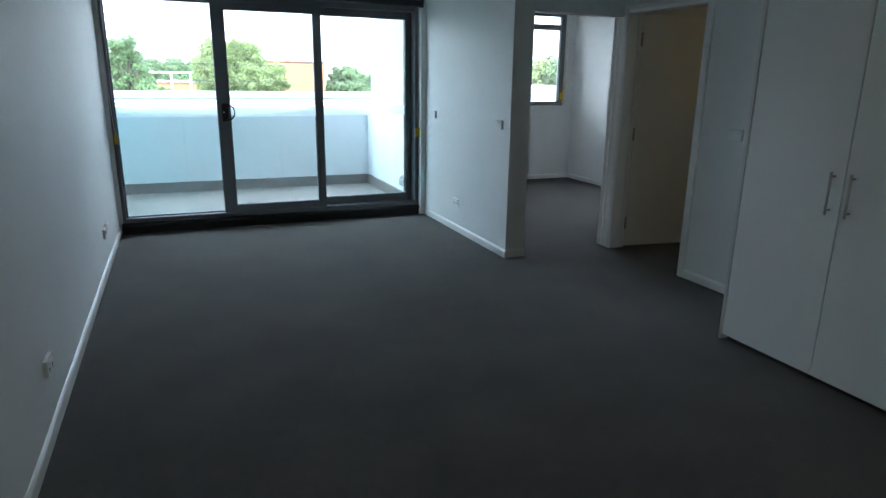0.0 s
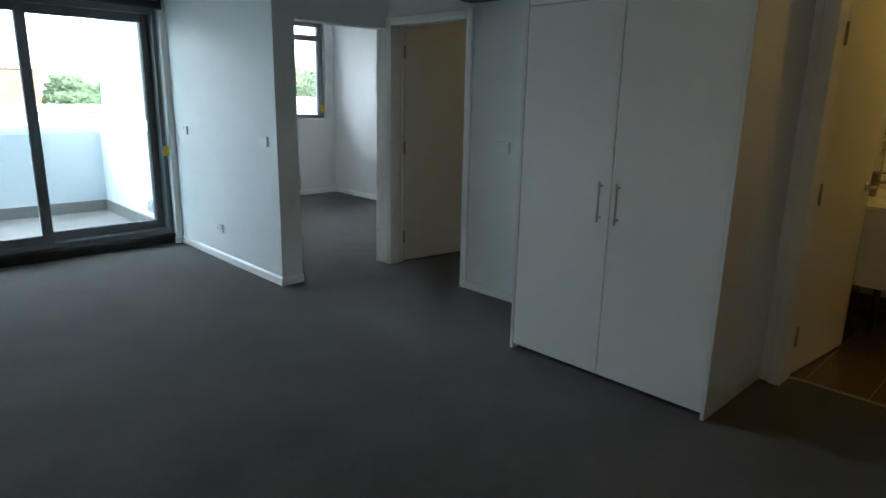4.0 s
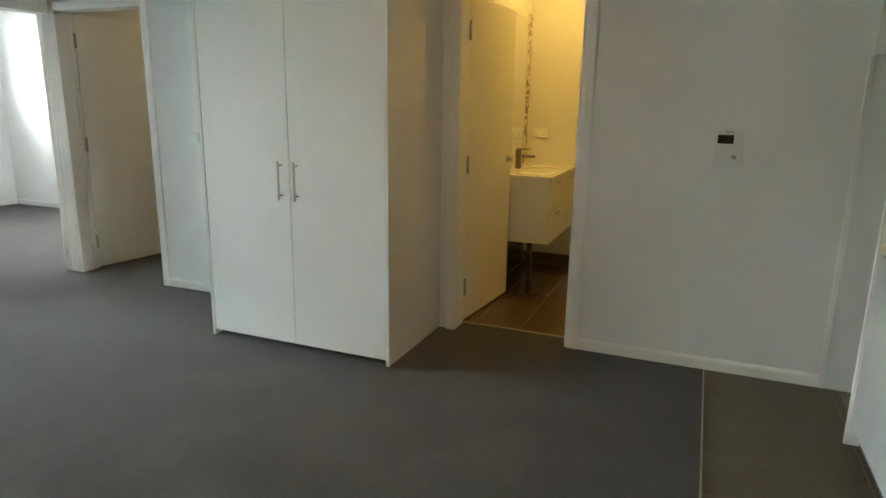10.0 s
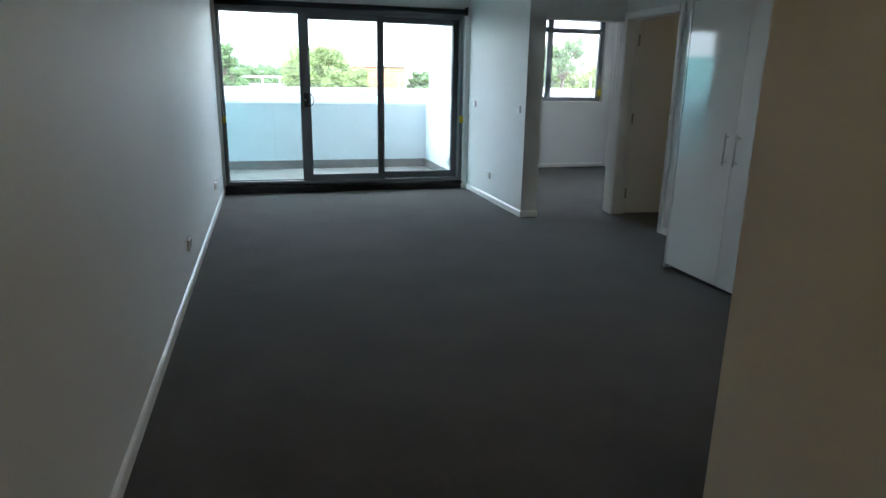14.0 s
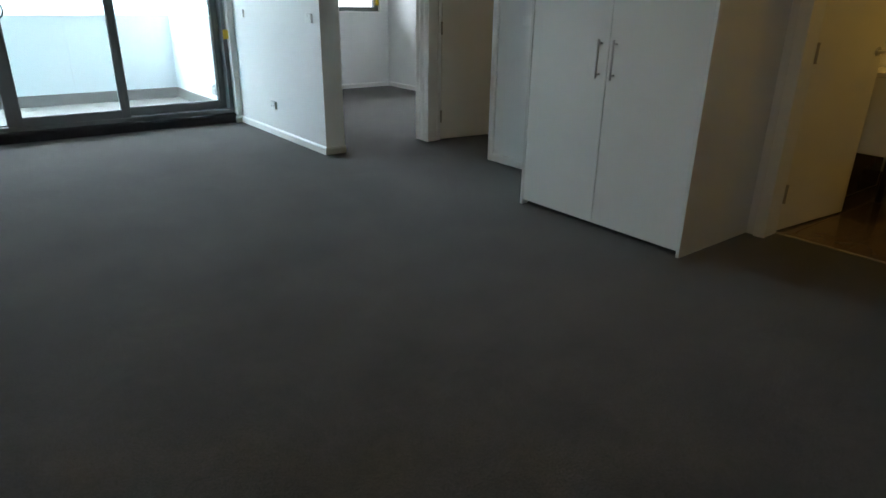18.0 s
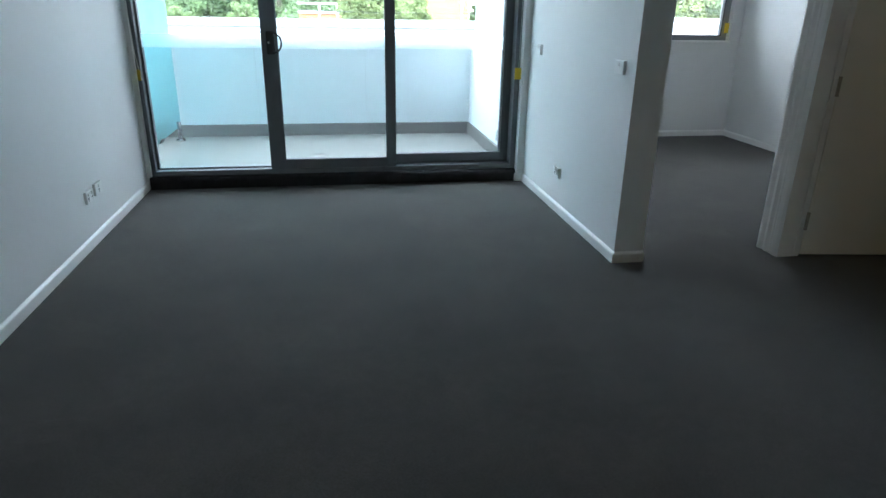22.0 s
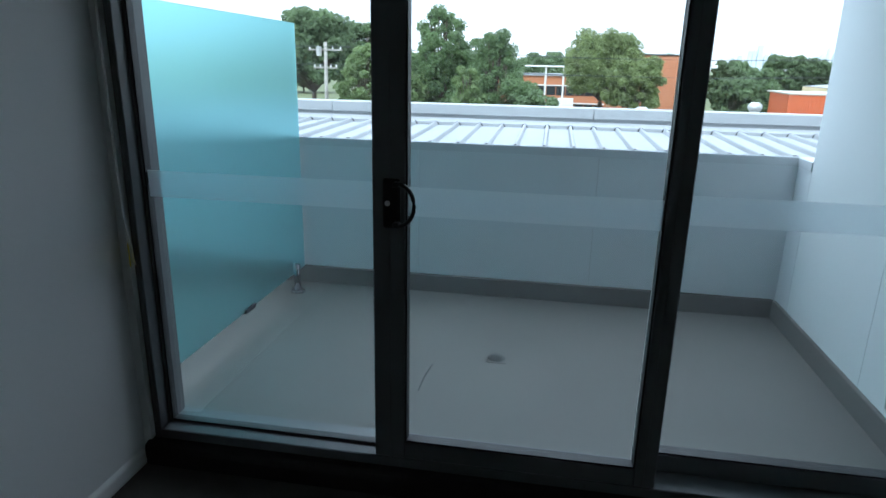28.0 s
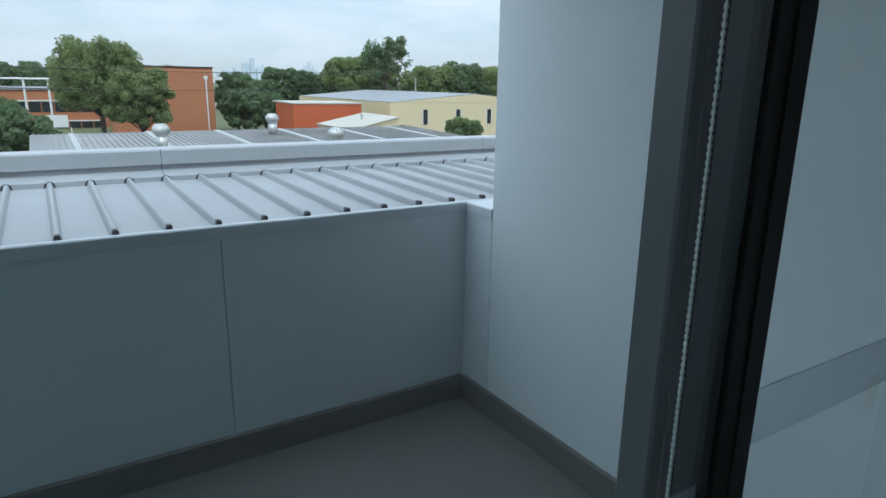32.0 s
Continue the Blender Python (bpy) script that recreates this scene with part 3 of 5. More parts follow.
def sash(x0, x1, gx0, gx1, gz0, gz1, y0, y1):
    """A panel: four members round a pane, with black gaskets and an etched safety band."""
    zb, zt = DZ0 + 0.055, DZ1 - 0.06
    rail("stile", x0, gx0, zb, zt, y0, y1)
    rail("stile", gx1, x1, zb, zt, y0, y1)
    rail("bottom_rail", gx0, gx1, zb, gz0, y0, y1)
    rail("top_rail", gx0, gx1, gz1, zt, y0, y1)
    ym = y0 + 0.012
    bm = B()
    g = 0.006
    for a in ((gx0, gz0, gx0 + g, gz1), (gx1 - g, gz0, gx1, gz1), (gx0 + g, gz0, gx1 - g, gz0 + g), (gx0 + g, gz1 - g, gx1 - g, gz1)):
        box(bm, a[0], y0 + 0.002, a[1], a[2], y1 - 0.002, a[3])
    part("gasket", bm, M_ALUDARK, slider, "black rubber gasket")
    bm = B()
    bm.faces.new([bm.verts.new(p) for p in ((gx0 + g, ym, gz0 + g), (gx1 - g, ym, gz0 + g), (gx1 - g, ym, gz1 - g), (gx0 + g, ym, gz1 - g))])
    pane = part("pane", bm, M_GLASS, slider, "clear glass pane")
    pane.visible_shadow = False
    bm = B()
    box(bm, gx0 + g, ym + 0.003, 1.092, gx1 - g, ym + 0.005, 1.192)
    part("etched_band", bm, M_BAND, pane, "translucent etched safety band")


sash(DX0 + 0.03, 0.99, 0.058, 0.962, 0.144, 2.145, 0.085, 0.125)
sash(0.955, 1.993, 1.072, 1.918, 0.212, 2.088, 0.022, 0.072)
sash(1.941, DX1 - 0.045, 1.998, 2.922, 0.216, 2.088, 0.130, 0.185)
bm = B()
box(bm, 0.994, 0.010, 1.05, 1.055, 0.035, 1.222, 0.006)
lock = part("lock", bm, M_BLACK, slider, "black lock body")
bm = B()
tube(bm, [(1.052 + 0.058 * math.sin(a), -0.012 - 0.006 * math.sin(a), 1.138 + 0.072 * math.cos(a)) for a in (math.pi * k / 12 for k in range(13))], 0.007)
box(bm, 1.036, -0.02, 1.198, 1.056, 0.014, 1.214, 0.002)
box(bm, 1.036, -0.02, 1.06, 1.056, 0.014, 1.076, 0.002)
part("pull_handle", bm, M_BLACK, lock, "black curved pull handle", smooth=True)
bm = B()
rod(bm, (1.012, 0.011, 1.138), (1.012, 0.004, 1.138), 0.009, 14)
part("key_cylinder", bm, M_CHROME, lock, "small steel key cylinder", smooth=True)


def bead_strip(x, y, z0, z1):
    bm = B()
    n = int((z1 - z0) / 0.009)
    for k in range(n):
        z = z0 + (k + 0.5) * (z1 - z0) / n
        box(bm, x - 0.002, y - 0.002, z - 0.0025, x + 0.002, y + 0.002, z + 0.0025)
    box(bm, x - 0.001, y - 0.001, z0, x + 0.001, y + 0.001, z1)
    return bm


# roller blind over the door with its bead chain
blind = thing("roller_blind", (1.54, -0.04, 2.19), "dark rolled-up roller blind above the sliding door", "roller blind")
bm = B()
rod(bm, (0.05, -0.043, 2.232), (3.03, -0.043, 2.232), 0.034, 24)
part("roll", bm, M_ALUDARK, blind, "charcoal blind fabric rolled on its tube", smooth=True)
bm = B()
box(bm, 0.03, -0.085, 2.19, 0.05, 0.0, 2.29, 0.004)
part("bracket", bm, M_BLACK, blind)
bm = B()
box(bm, 3.03, -0.085, 2.19, 3.05, 0.0, 2.29, 0.004)
part("bracket", bm, M_BLACK, blind)
for yy in (-0.03, 0.004):
    part("bead_chain", bead_strip(3.022, yy, 0.95, 2.2), M_CORD, blind, "white plastic bead chain")
bm = B()
box(bm, 2.985, -0.012, 0.862, 3.045, -0.008, 0.955, 0.001)
part("chain_tag", bm, M_YELLOW, blind, "yellow warning tag on the chain")
bm = B()
tube(bm, [(0.028, -0.02, 2.2), (0.03, -0.03, 1.4), (0.04, -0.035, 1.05), (0.055, -0.03, 0.90), (0.06, -0.025, 0.86)], 0.003, 6)
part("pull_cord", bm, M_CORD, blind, "thin pale pull cord")
bm = B()
box(bm, -0.024, -0.002, 0.86, 0.024, 0.002, 0.94, 0.001)
part("chain_tag", bm, M_YELLOW, blind, "yellow warning tag on the cord", turn=Matrix.Translation((0.05, -0.04, 0)) @ Matrix.Rotation(radians(-51), 4, "Z"))
seal = part("weather_seal", bead_strip(1.912, 0.075, 0.16, 2.14), M_CORD, slider, "pale notched weather seal")
part("weather_seal", bead_strip(2.9225, 0.127, 0.22, 2.08), M_CORD, slider, "pale notched weather seal")


def socket(name, at, face, label, double=True):
    """A wall plate: body, two rockers and the pin slots. face: the way it looks, +1 or -1 along x."""
    x, y, z = at
    root = thing(name, (x, y, z), label, "power outlet" if "outlet" in name else "light switch", name)
    bm = B()
    h, w = (0.037, 0.058)
    box(bm, x, y - w, z - h, x + face * 0.018, y + w, z + h, 0.003, 2)
    part("plate", bm, M_PLASTIC, root)
    for k in ((-0.03, 0.03) if double else (0,)):
        bm = B()
        box(bm, x + face * 0.017, y + k - 0.008, z + 0.008, x + face * 0.023, y + k + 0.008, z + 0.026, 0.001)
        part("rocker", bm, M_PLASTIC, root)
        if "outlet" in name:
            bm = B()
            box(bm, x + face * 0.017, y + k - 0.009, z - 0.012, x + face * 0.0188, y + k - 0.003, z - 0.002)
            box(bm, x + face * 0.017, y + k + 0.003, z - 0.012, x + face * 0.0188, y + k + 0.009, z - 0.002)
            box(bm, x + face * 0.017, y + k - 0.002, z - 0.026, x + face * 0.0188, y + k + 0.002, z - 0.014)
            part("pin_slots", bm, M_BLACK, root, "dark pin slots")
    return root


socket("power_outlet", (WEST, -1.255, 0.305), 1, "white double power outlet low on the painted wall")
socket("power_outlet", (WEST, -1.10, 0.315), 1, "white data outlet beside the power outlet", False)
socket("power_outlet", (WEST, -3.706, 0.30), 1, "white double power outlet low on the long wall")
socket("power_outlet", (EAST, -0.921, 0.296), -1, "white double power outlet low on the partition wall")
socket("light_switch", (EAST, -1.79, 1.115), -1, "white light switch plate near the partition's end", False)
socket("light_switch", (EAST, -0.30, 1.12), -1, "white narrow switch plate beside the sliding door", False)
socket("light_switch", (DOOR_WALL, -3.284, 1.134), -1, "white triple rocker switch plate beside the bedroom door")

# ---- linen cabinet ----
CX, CY0, CY1, CM = 3.497, -3.968, -5.178, -4.573
cabinet = thing("cabinet", (3.85, CM, 0), "tall white gloss two-door cabinet with steel bar handles", "cabinet")
bm = B()
box(bm, CX - 0.004, CY1, 0, BATH_WALL, CY1 + 0.02, CEIL - 0.01, 0.001)
part("side_panel", bm, M_LAMINATE, cabinet)
bm = B()
box(bm, CX - 0.004, CY0 - 0.02, 0, DOOR_WALL - 0.002, CY0, CEIL - 0.01, 0.001)
part("side_panel", bm, M_LAMINATE, cabinet)
bm = B()
box(bm, CX + 0.02, CY1 + 0.02, 0.06, 4.15, CY0 - 0.02, CEIL - 0.02)
part("body", bm, M_EDGE, cabinet)
bm = B()
box(bm, CX + 0.05, CY1 + 0.02, 0, CX + 0.066, CY0 - 0.02, 0.06)
part("kickboard", bm, M_DARKGAP, cabinet, "dark recessed kickboard")
for a, b, hy in ((CY0 - 0.0225, CM + 0.002, -4.522), (CM - 0.002, CY1 + 0.0225, -4.624)):
    bm = B()
    box(bm, CX, b, 0.034, CX + 0.018, a, 1.962, 0.0012)
    d = part("door", bm, M_LAMINATE, cabinet)
    bm = B()
    rod(bm, (CX - 0.032, hy, 0.872), (CX - 0.032, hy, 1.082), 0.006, 14)
    rod(bm, (CX, hy, 0.895), (CX - 0.032, hy, 0.895), 0.005, 12)
    rod(bm, (CX, hy, 1.06), (CX - 0.032, hy, 1.06), 0.005, 12)
    part("handle", bm, M_CHROME, d, "brushed steel bar handle", smooth=True)
    bm = B()
    box(bm, CX, b, 1.966, CX + 0.018, a, CEIL - 0.02, 0.0012)
    part("upper_door", bm, M_LAMINATE, cabinet)

# wall-mounted air conditioner
ac = thing("air_conditioner", (4.06, -3.37, 2.14), "white wall air conditioner with a dark outlet slot", "air conditioner")
bm = B()
prism(bm, [(DOOR_WALL, 2.16), (DOOR_WALL, 2.44), (DOOR_WALL - 0.17, 2.44), (DOOR_WALL - 0.2, 2.40), (DOOR_WALL - 0.2, 2.22), (DOOR_WALL - 0.15, 2.15)], "y", -2.935, -3.75)
part("housing", bm, M_PLASTIC, ac)
bm = B()
prism(bm, [(DOOR_WALL - 0.03, 2.128), (DOOR_WALL - 0.03, 2.158), (DOOR_WALL - 0.15, 2.15), (DOOR_WALL - 0.15, 2.132)], "y", -2.95, -3.73)
part("louvre", bm, M_BLACK, ac, "black outlet louvre")

# thermostat
tm = thing("control_panel", (BATH_WALL, -6.753, 1.2), "white wall control panel with a dark display", "thermostat")
bm = B()
box(bm, BATH_WALL - 0.02, -6.818, 1.11, BATH_WALL, -6.69, 1.295, 0.004, 2)
tb = part("body", bm, M_PANELPLASTIC, tm)
bm = B()
box(bm, BATH_WALL - 0.0215, -6.774, 1.224, BATH_WALL - 0.0195, -6.699, 1.268, 0.0005)
part("display", bm, M_SCREEN, tm, "dark display")
for i in range(3):
    for j in range(2):
        bm = B()
        y, z = -6.722 - 0.028 * i, 1.19 - 0.03 * j
        box(bm, BATH_WALL - 0.0225, y - 0.008, z - 0.006, BATH_WALL - 0.0195, y + 0.008, z + 0.006, 0.001)
        part("button", bm, M_GREYPLASTIC if (i, j) == (2, 1) else M_PANELPLASTIC, tm)
bm = B()
rod(bm, (BATH_WALL - 0.0195, -6.785, 1.158), (BATH_WALL - 0.024, -6.785, 1.158), 0.010, 18)
part("dial", bm, M_GREYPLASTIC, tm, "grey round key", smooth=True)
bm = B()
box(bm, BATH_WALL - 0.0208, -6.77, 1.279, BATH_WALL - 0.0195, -6.735, 1.285)
part("logo_bar", bm, M_GREYPLASTIC, tm, "small grey maker's bar")

# ---- kitchen ----
KX, KY, KZ = 3.587, -7.335, 0.885
bm = B()
box(bm, KX - 0.001, -7.95, 0, KX + 0.018, KY + 0.010, 2.40, 0.0012)
endp = tagged(part("end_panel", bm, M_LAMINATE), "tall white laminate panel between bench and fridge recess", "cabinet panel")
bm = B()
box(bm, KX - 0.001, KY + 0.010, 0, KX + 0.018, KY + 0.012, 2.40)
part("edge_strip", bm, M_TRIM, endp)
over = thing("fridge_cupboard", (3.93, -7.6, 1.645), "white cupboard over the empty fridge recess", "cupboard")
bm = B()
box(bm, KX + 0.02, -7.95, 1.645, BATH_WALL - 0.002, KY - 0.002, 2.4)
part("body", bm, M_EDGE, over)
bm = B()
box(bm, KX + 0.02, KY - 0.002, 1.645, BATH_WALL - 0.002, KY + 0.014, 2.4, 0.0015)
part("door", bm, M_LAMINATE, over)
unit = thing("kitchen_cabinet", (3.2, -7.6, 0), "white gloss base cabinet under the bench", "cabinet")
bm = B()
box(bm, 2.90, -7.95, 0.1, KX - 0.002, KY - 0.02, KZ - 0.042)
part("body", bm, M_EDGE, unit)
bm = B()
box(bm, 2.893, KY - 0.02, 0.1, KX - 0.002, KY, 0.838, 0.0012)
part("door", bm, M_KITCHENFRONT, unit)
bm = B()
box(bm, 2.90, KY - 0.06, 0, KX - 0.002, KY - 0.045, 0.1)
part("kickboard", bm, M_DARKGAP, unit)
unit2 = thing("kitchen_cabinet", (1.9, -7.6, 0), "white gloss base cabinet beside the oven", "cabinet")
bm = B()
box(bm, 1.52, -7.95, 0.1, 2.283, KY - 0.02, KZ - 0.042)
part("body", bm, M_EDGE, unit2)
for a, b in ((1.522, 1.90), (1.903, 2.283)):
    bm = B()
    box(bm, a, KY - 0.02, 0.1, b, KY, 0.838, 0.0012)
    part("door", bm, M_KITCHENFRONT, unit2)
bm = B()
box(bm, 1.52, KY - 0.06, 0, 2.283, KY - 0.045, 0.1)
part("kickboard", bm, M_DARKGAP, unit2)
bench = thing("benchtop", (2.5, -7.6, KZ), "cream stone kitchen benchtop with an undermount sink cut-out", "worktop")
SX0, SX1, SY0, SY1 = 3.035, 3.41, -7.80, -7.42
bm = B()
box(bm, 1.52, -7.95, KZ - 0.028, SX0, KY + 0.006, KZ)
box(bm, SX1, -7.95, KZ - 0.028, KX - 0.002, KY + 0.006, KZ)
box(bm, SX0, SY1, KZ - 0.028, SX1, KY + 0.006, KZ)
box(bm, SX0, -7.95, KZ - 0.028, SX1, SY0, KZ)
part("slab", bm, M_BENCH, bench)
# near-black strip that paints the shadow line below the slab
bm = B()
box(bm, 1.524, KY - 0.05, KZ - 0.041, KX - 0.003, KY - 0.022, KZ - 0.0285)
part("shadow_rail", bm, M_DARKGAP, bench, "dark strip painting the shade in the gap under the slab")
sink = thing("sink", (3.2, -7.62, KZ - 0.2), "dark stainless steel undermount sink bowl", "sink")
bm = B()
box(bm, SX0 - 0.002, SY0, KZ - 0.20, SX0 + 0.004, SY1, KZ - 0.004)
box(bm, SX1 - 0.004, SY0, KZ - 0.20, SX1 + 0.002, SY1, KZ - 0.004)
box(bm, SX0, SY0 - 0.002, KZ - 0.20, SX1, SY0 + 0.004, KZ - 0.004)
box(bm, SX0, SY1 - 0.004, KZ - 0.20, SX1, SY1 + 0.002, KZ - 0.004)
box(bm, SX0, SY0, KZ - 0.204, SX1, SY1, KZ - 0.2)
part("bowl", bm, M_SINK, sink)
bm = B()
rod(bm, (3.2, -7.62, KZ - 0.2), (3.2, -7.62, KZ - 0.196), 0.04, 20)
part("waste", bm, M_CHROME, sink, smooth=True)
hob = thing("cooktop", (2.6, -7.6, KZ), "stainless gas cooktop with black cast trivets", "cooktop")
bm = B()
box(bm, 2.30, -7.88, KZ, 2.88, -7.39, KZ + 0.008, 0.003)
part("tray", bm, M_STEEL, hob)
for bx, by in ((2.73, -7.50), (2.73, -7.76), (2.45, -7.50), (2.45, -7.76)):
    bm = B()
    rod(bm, (bx, by, KZ + 0.006), (bx, by, KZ + 0.022), 0.042, 20)
    rod(bm, (bx, by, KZ + 0.022), (bx, by, KZ + 0.03), 0.03, 20)
    part("burner", bm, M_BLACK, hob, "black gas burner", smooth=True)
    bm = B()
    for ang in range(4):
        c, s = math.cos(ang * math.pi / 2), math.sin(ang * math.pi / 2)
        tube(bm, [(bx + c * 0.115, by + s * 0.105, KZ + 0.008), (bx + c * 0.11, by + s * 0.10, KZ + 0.04), (bx + c * 0.03, by + s * 0.03, KZ + 0.042)], 0.005, 6)
    for p, q in (((-1, -1), (1, -1)), ((1, -1), (1, 1)), ((1, 1), (-1, 1)), ((-1, 1), (-1, -1))):
        tube(bm, [(bx + p[0] * 0.115, by + p[1] * 0.105, KZ + 0.04), (bx + q[0] * 0.115, by + q[1] * 0.105, KZ + 0.04)], 0.005, 6)
    part("trivet", bm, M_BLACK, hob, "black cast trivet")
oven = thing("oven", (2.59, -7.5, 0.15), "stainless built-in oven with knobs and a curved handle", "oven")
OX0, OX1 = 2.287, 2.887
bm = B()
box(bm, OX0, -7.9, 0.13, OX1, KY - 0.004, 0.755)
part("body", bm, M_DARKGAP, oven)
bm = B()
box(bm, OX0, KY - 0.002, 0.625, OX1, KY + 0.018, 0.752, 0.003)
part("control_panel", bm, M_OVENSTEEL, oven)
bm = B()
box(bm, OX0, KY - 0.002, 0.135, OX1, KY + 0.022, 0.618, 0.004)
od = part("oven_door", bm, M_OVENSTEEL, oven)
bm = B()
box(bm, OX0 + 0.035, KY + 0.020, 0.18, OX1 - 0.035, KY + 0.0235, 0.56, 0.002)
part("window", bm, M_OVENGLASS, od, "black oven glass")
bm = B()
tube(bm, [(OX0 + 0.03 + 0.54 * k / 14, KY + 0.024 + 0.055 * math.sin(math.pi * k / 14) ** 0.5, 0.585) for k in range(15)], 0.011)
part("handle", bm, M_CHROME, od, "curved steel handle", smooth=True)
for kx in (2.775, 2.50, 2.40, 2.325):
    bm = B()
    rod(bm, (kx, KY + 0.018, 0.685), (kx, KY + 0.045, 0.685), 0.020, 20, 0.017)
    box(bm, kx - 0.004, KY + 0.045, 0.667, kx + 0.004, KY + 0.052, 0.703, 0.001)
    part("knob", bm, M_CHROME, oven, "steel knob", smooth=True)
bm = B()
box(bm, OX0, KY - 0.02, 0.758, OX1, KY, 0.838, 0.001)
tagged(part("filler_panel", bm, M_KITCHENFRONT), "white laminate filler above the oven", "cabinet panel")
bm = B()
box(bm, OX0, KY - 0.02, 0.0, OX1, KY - 0.004, 0.128, 0.001)
tagged(part("oven_plinth", bm, M_KITCHENFRONT), "white laminate panel under the oven", "cabinet panel")
hood = thing("range_hood", (2.75, -7.75, 1.72), "dark grey slide-out range hood under white cupboards", "range hood")
bm = B()
prism(bm, [(-7.95, 1.80), (-7.50, 1.80), (-7.46, 1.83), (-7.46, 1.88), (-7.95, 1.88)], "x", 2.30, 2.90)
part("body", bm, M_GREYPLASTIC, hood)
bm = B()
box(bm, 2.35, -7.9, 1.796, 2.85, -7.55, 1.802)
part("filter", bm, M_STEEL, hood)
for a, b, z in ((2.30, 2.90, 1.882), (2.903, KX - 0.004, 1.55), (1.52, 2.297, 1.55)):
    cup = thing("overhead_cupboard", ((a + b) / 2, -7.8, z), "white gloss overhead kitchen cupboard", "cupboard", "overhead cupboards")
    bm = B()
    box(bm, a, -7.95, z, b, -7.64, 2.4)
    part("body", bm, M_EDGE, cup)
    bm = B()
    box(bm, a + 0.0015, -7.64, z, b - 0.0015, -7.622, 2.4, 0.0012)
    part("door", bm, M_LAMINATE, cup)
bm = B()
box(bm, 1.52, -7.95, KZ, KX - 0.002, -7.942, 1.55)
setting("trim_splashback", bm, M_BENCH, "cream splashback behind the kitchen bench", "splashback")

# ---- bathroom ----
vanity = thing("vanity", (5.5, -5.43, 0.40), "white wall-hung vanity cabinet with a porcelain basin top", "vanity")
VX0, VX1, VY = 5.145, 6.112, -5.640
bm = B()
box(bm, VX0, VY + 0.02, 0.392, VX1, -5.192, 0.865, 0.002)
part("cabinet_body", bm, M_LAMINATE, vanity)
for a, b in ((0.394, 0.63), (0.634, 0.862)):
    for p, q in ((VX0, (VX0 + VX1) / 2 - 0.001), ((VX0 + VX1) / 2 + 0.001, VX1)):
        bm = B()
        box(bm, p + 0.001, VY, a, q - 0.001, VY + 0.019, b, 0.0012)
        dr = part("drawer", bm, M_LAMINATE, vanity)
        bm = B()
        rod(bm, ((p + q) / 2 - 0.07, VY - 0.022, b - 0.03), ((p + q) / 2 + 0.07, VY - 0.022, b - 0.03), 0.005, 10)
        rod(bm, ((p + q) / 2 - 0.06, VY, b - 0.03), ((p + q) / 2 - 0.06, VY - 0.022, b - 0.03), 0.004, 8)
        rod(bm, ((p + q) / 2 + 0.06, VY, b - 0.03), ((p + q) / 2 + 0.06, VY - 0.022, b - 0.03), 0.004, 8)
        part("handle", bm, M_CHROME, dr, "small steel handle", smooth=True)
bm = B()
box(bm, VX0 - 0.006, VY - 0.008, 0.866, VX1 + 0.004, -5.192, 0.894, 0.005, 2)
top = part("basin_top", bm, M_PORCELAIN, vanity, "white porcelain basin top")
bm = B()
ring = []
for k in range(32):
    a = 2 * math.pi * k / 32
    ring.append((5.54 + 0.24 * math.copysign(abs(math.cos(a)) ** 0.6, math.cos(a)), -5.46 + 0.14 * math.copysign(abs(math.sin(a)) ** 0.6, math.sin(a))))
for i in range(32):
    j = (i + 1) % 32
    p, q = ring[i], ring[j]
    inner = [(5.54 + (u - 5.54) * 0.96, -5.46 + (v + 5.46) * 0.95) for u, v in (p, q)]
    vs = [bm.verts.new((*p, 0.8945)), bm.verts.new((*q, 0.8945)), bm.verts.new((*inner[1], 0.899)), bm.verts.new((*inner[0], 0.899))]
    bm.faces.new(vs)
part("basin_rim", bm, M_PORCELAIN, top)
tap = thing("basin_mixer", (5.62, -5.26, 0.895), "square chrome basin mixer tap on the vanity", "tap")
bm = B()
box(bm, 5.597, -5.283, 0.895, 5.643, -5.237, 1.045, 0.004, 2)
part("body", bm, M_STEEL, tap)
bm = B()
box(bm, 5.603, -5.40, 0.985, 5.637, -5.27, 1.008, 0.003)
part("spout", bm, M_STEEL, tap)
bm = B()
box(bm, 5.606, -5.36, 1.047, 5.634, -5.24, 1.058, 0.003)
part("lever", bm, M_STEEL, tap)
bm = B()
box(bm, 5.10, -5.198, 0.99, 5.965, -5.192, 2.09, 0.001)
tagged(part("mirror", bm, M_MIRROR), "frameless wall mirror over the vanity", "mirror")
mosaic = thing("trim_mosaic_strip", (6.03, -5.195, 0.9), "vertical mosaic strip of brown and cream chips", "mosaic", kind="structure")
bm = B()
box(bm, 5.985, -5.196, 0.895, 6.098, -5.19, 2.13)
part("backing", bm, M_MOSAIC_B, mosaic)
rnd = random.Random(4)
chip = B()
box(chip, -0.0085, -0.0025, -0.0085, 0.0085, 0.0025, 0.0085, 0.001)
chip_a = mesh_of("chip", chip, M_MOSAIC_A)
chip = B()
box(chip, -0.0085, -0.0025, -0.0085, 0.0085, 0.0025, 0.0085, 0.001)
chip_b = mesh_of("chip", chip, M_BATHWALL)
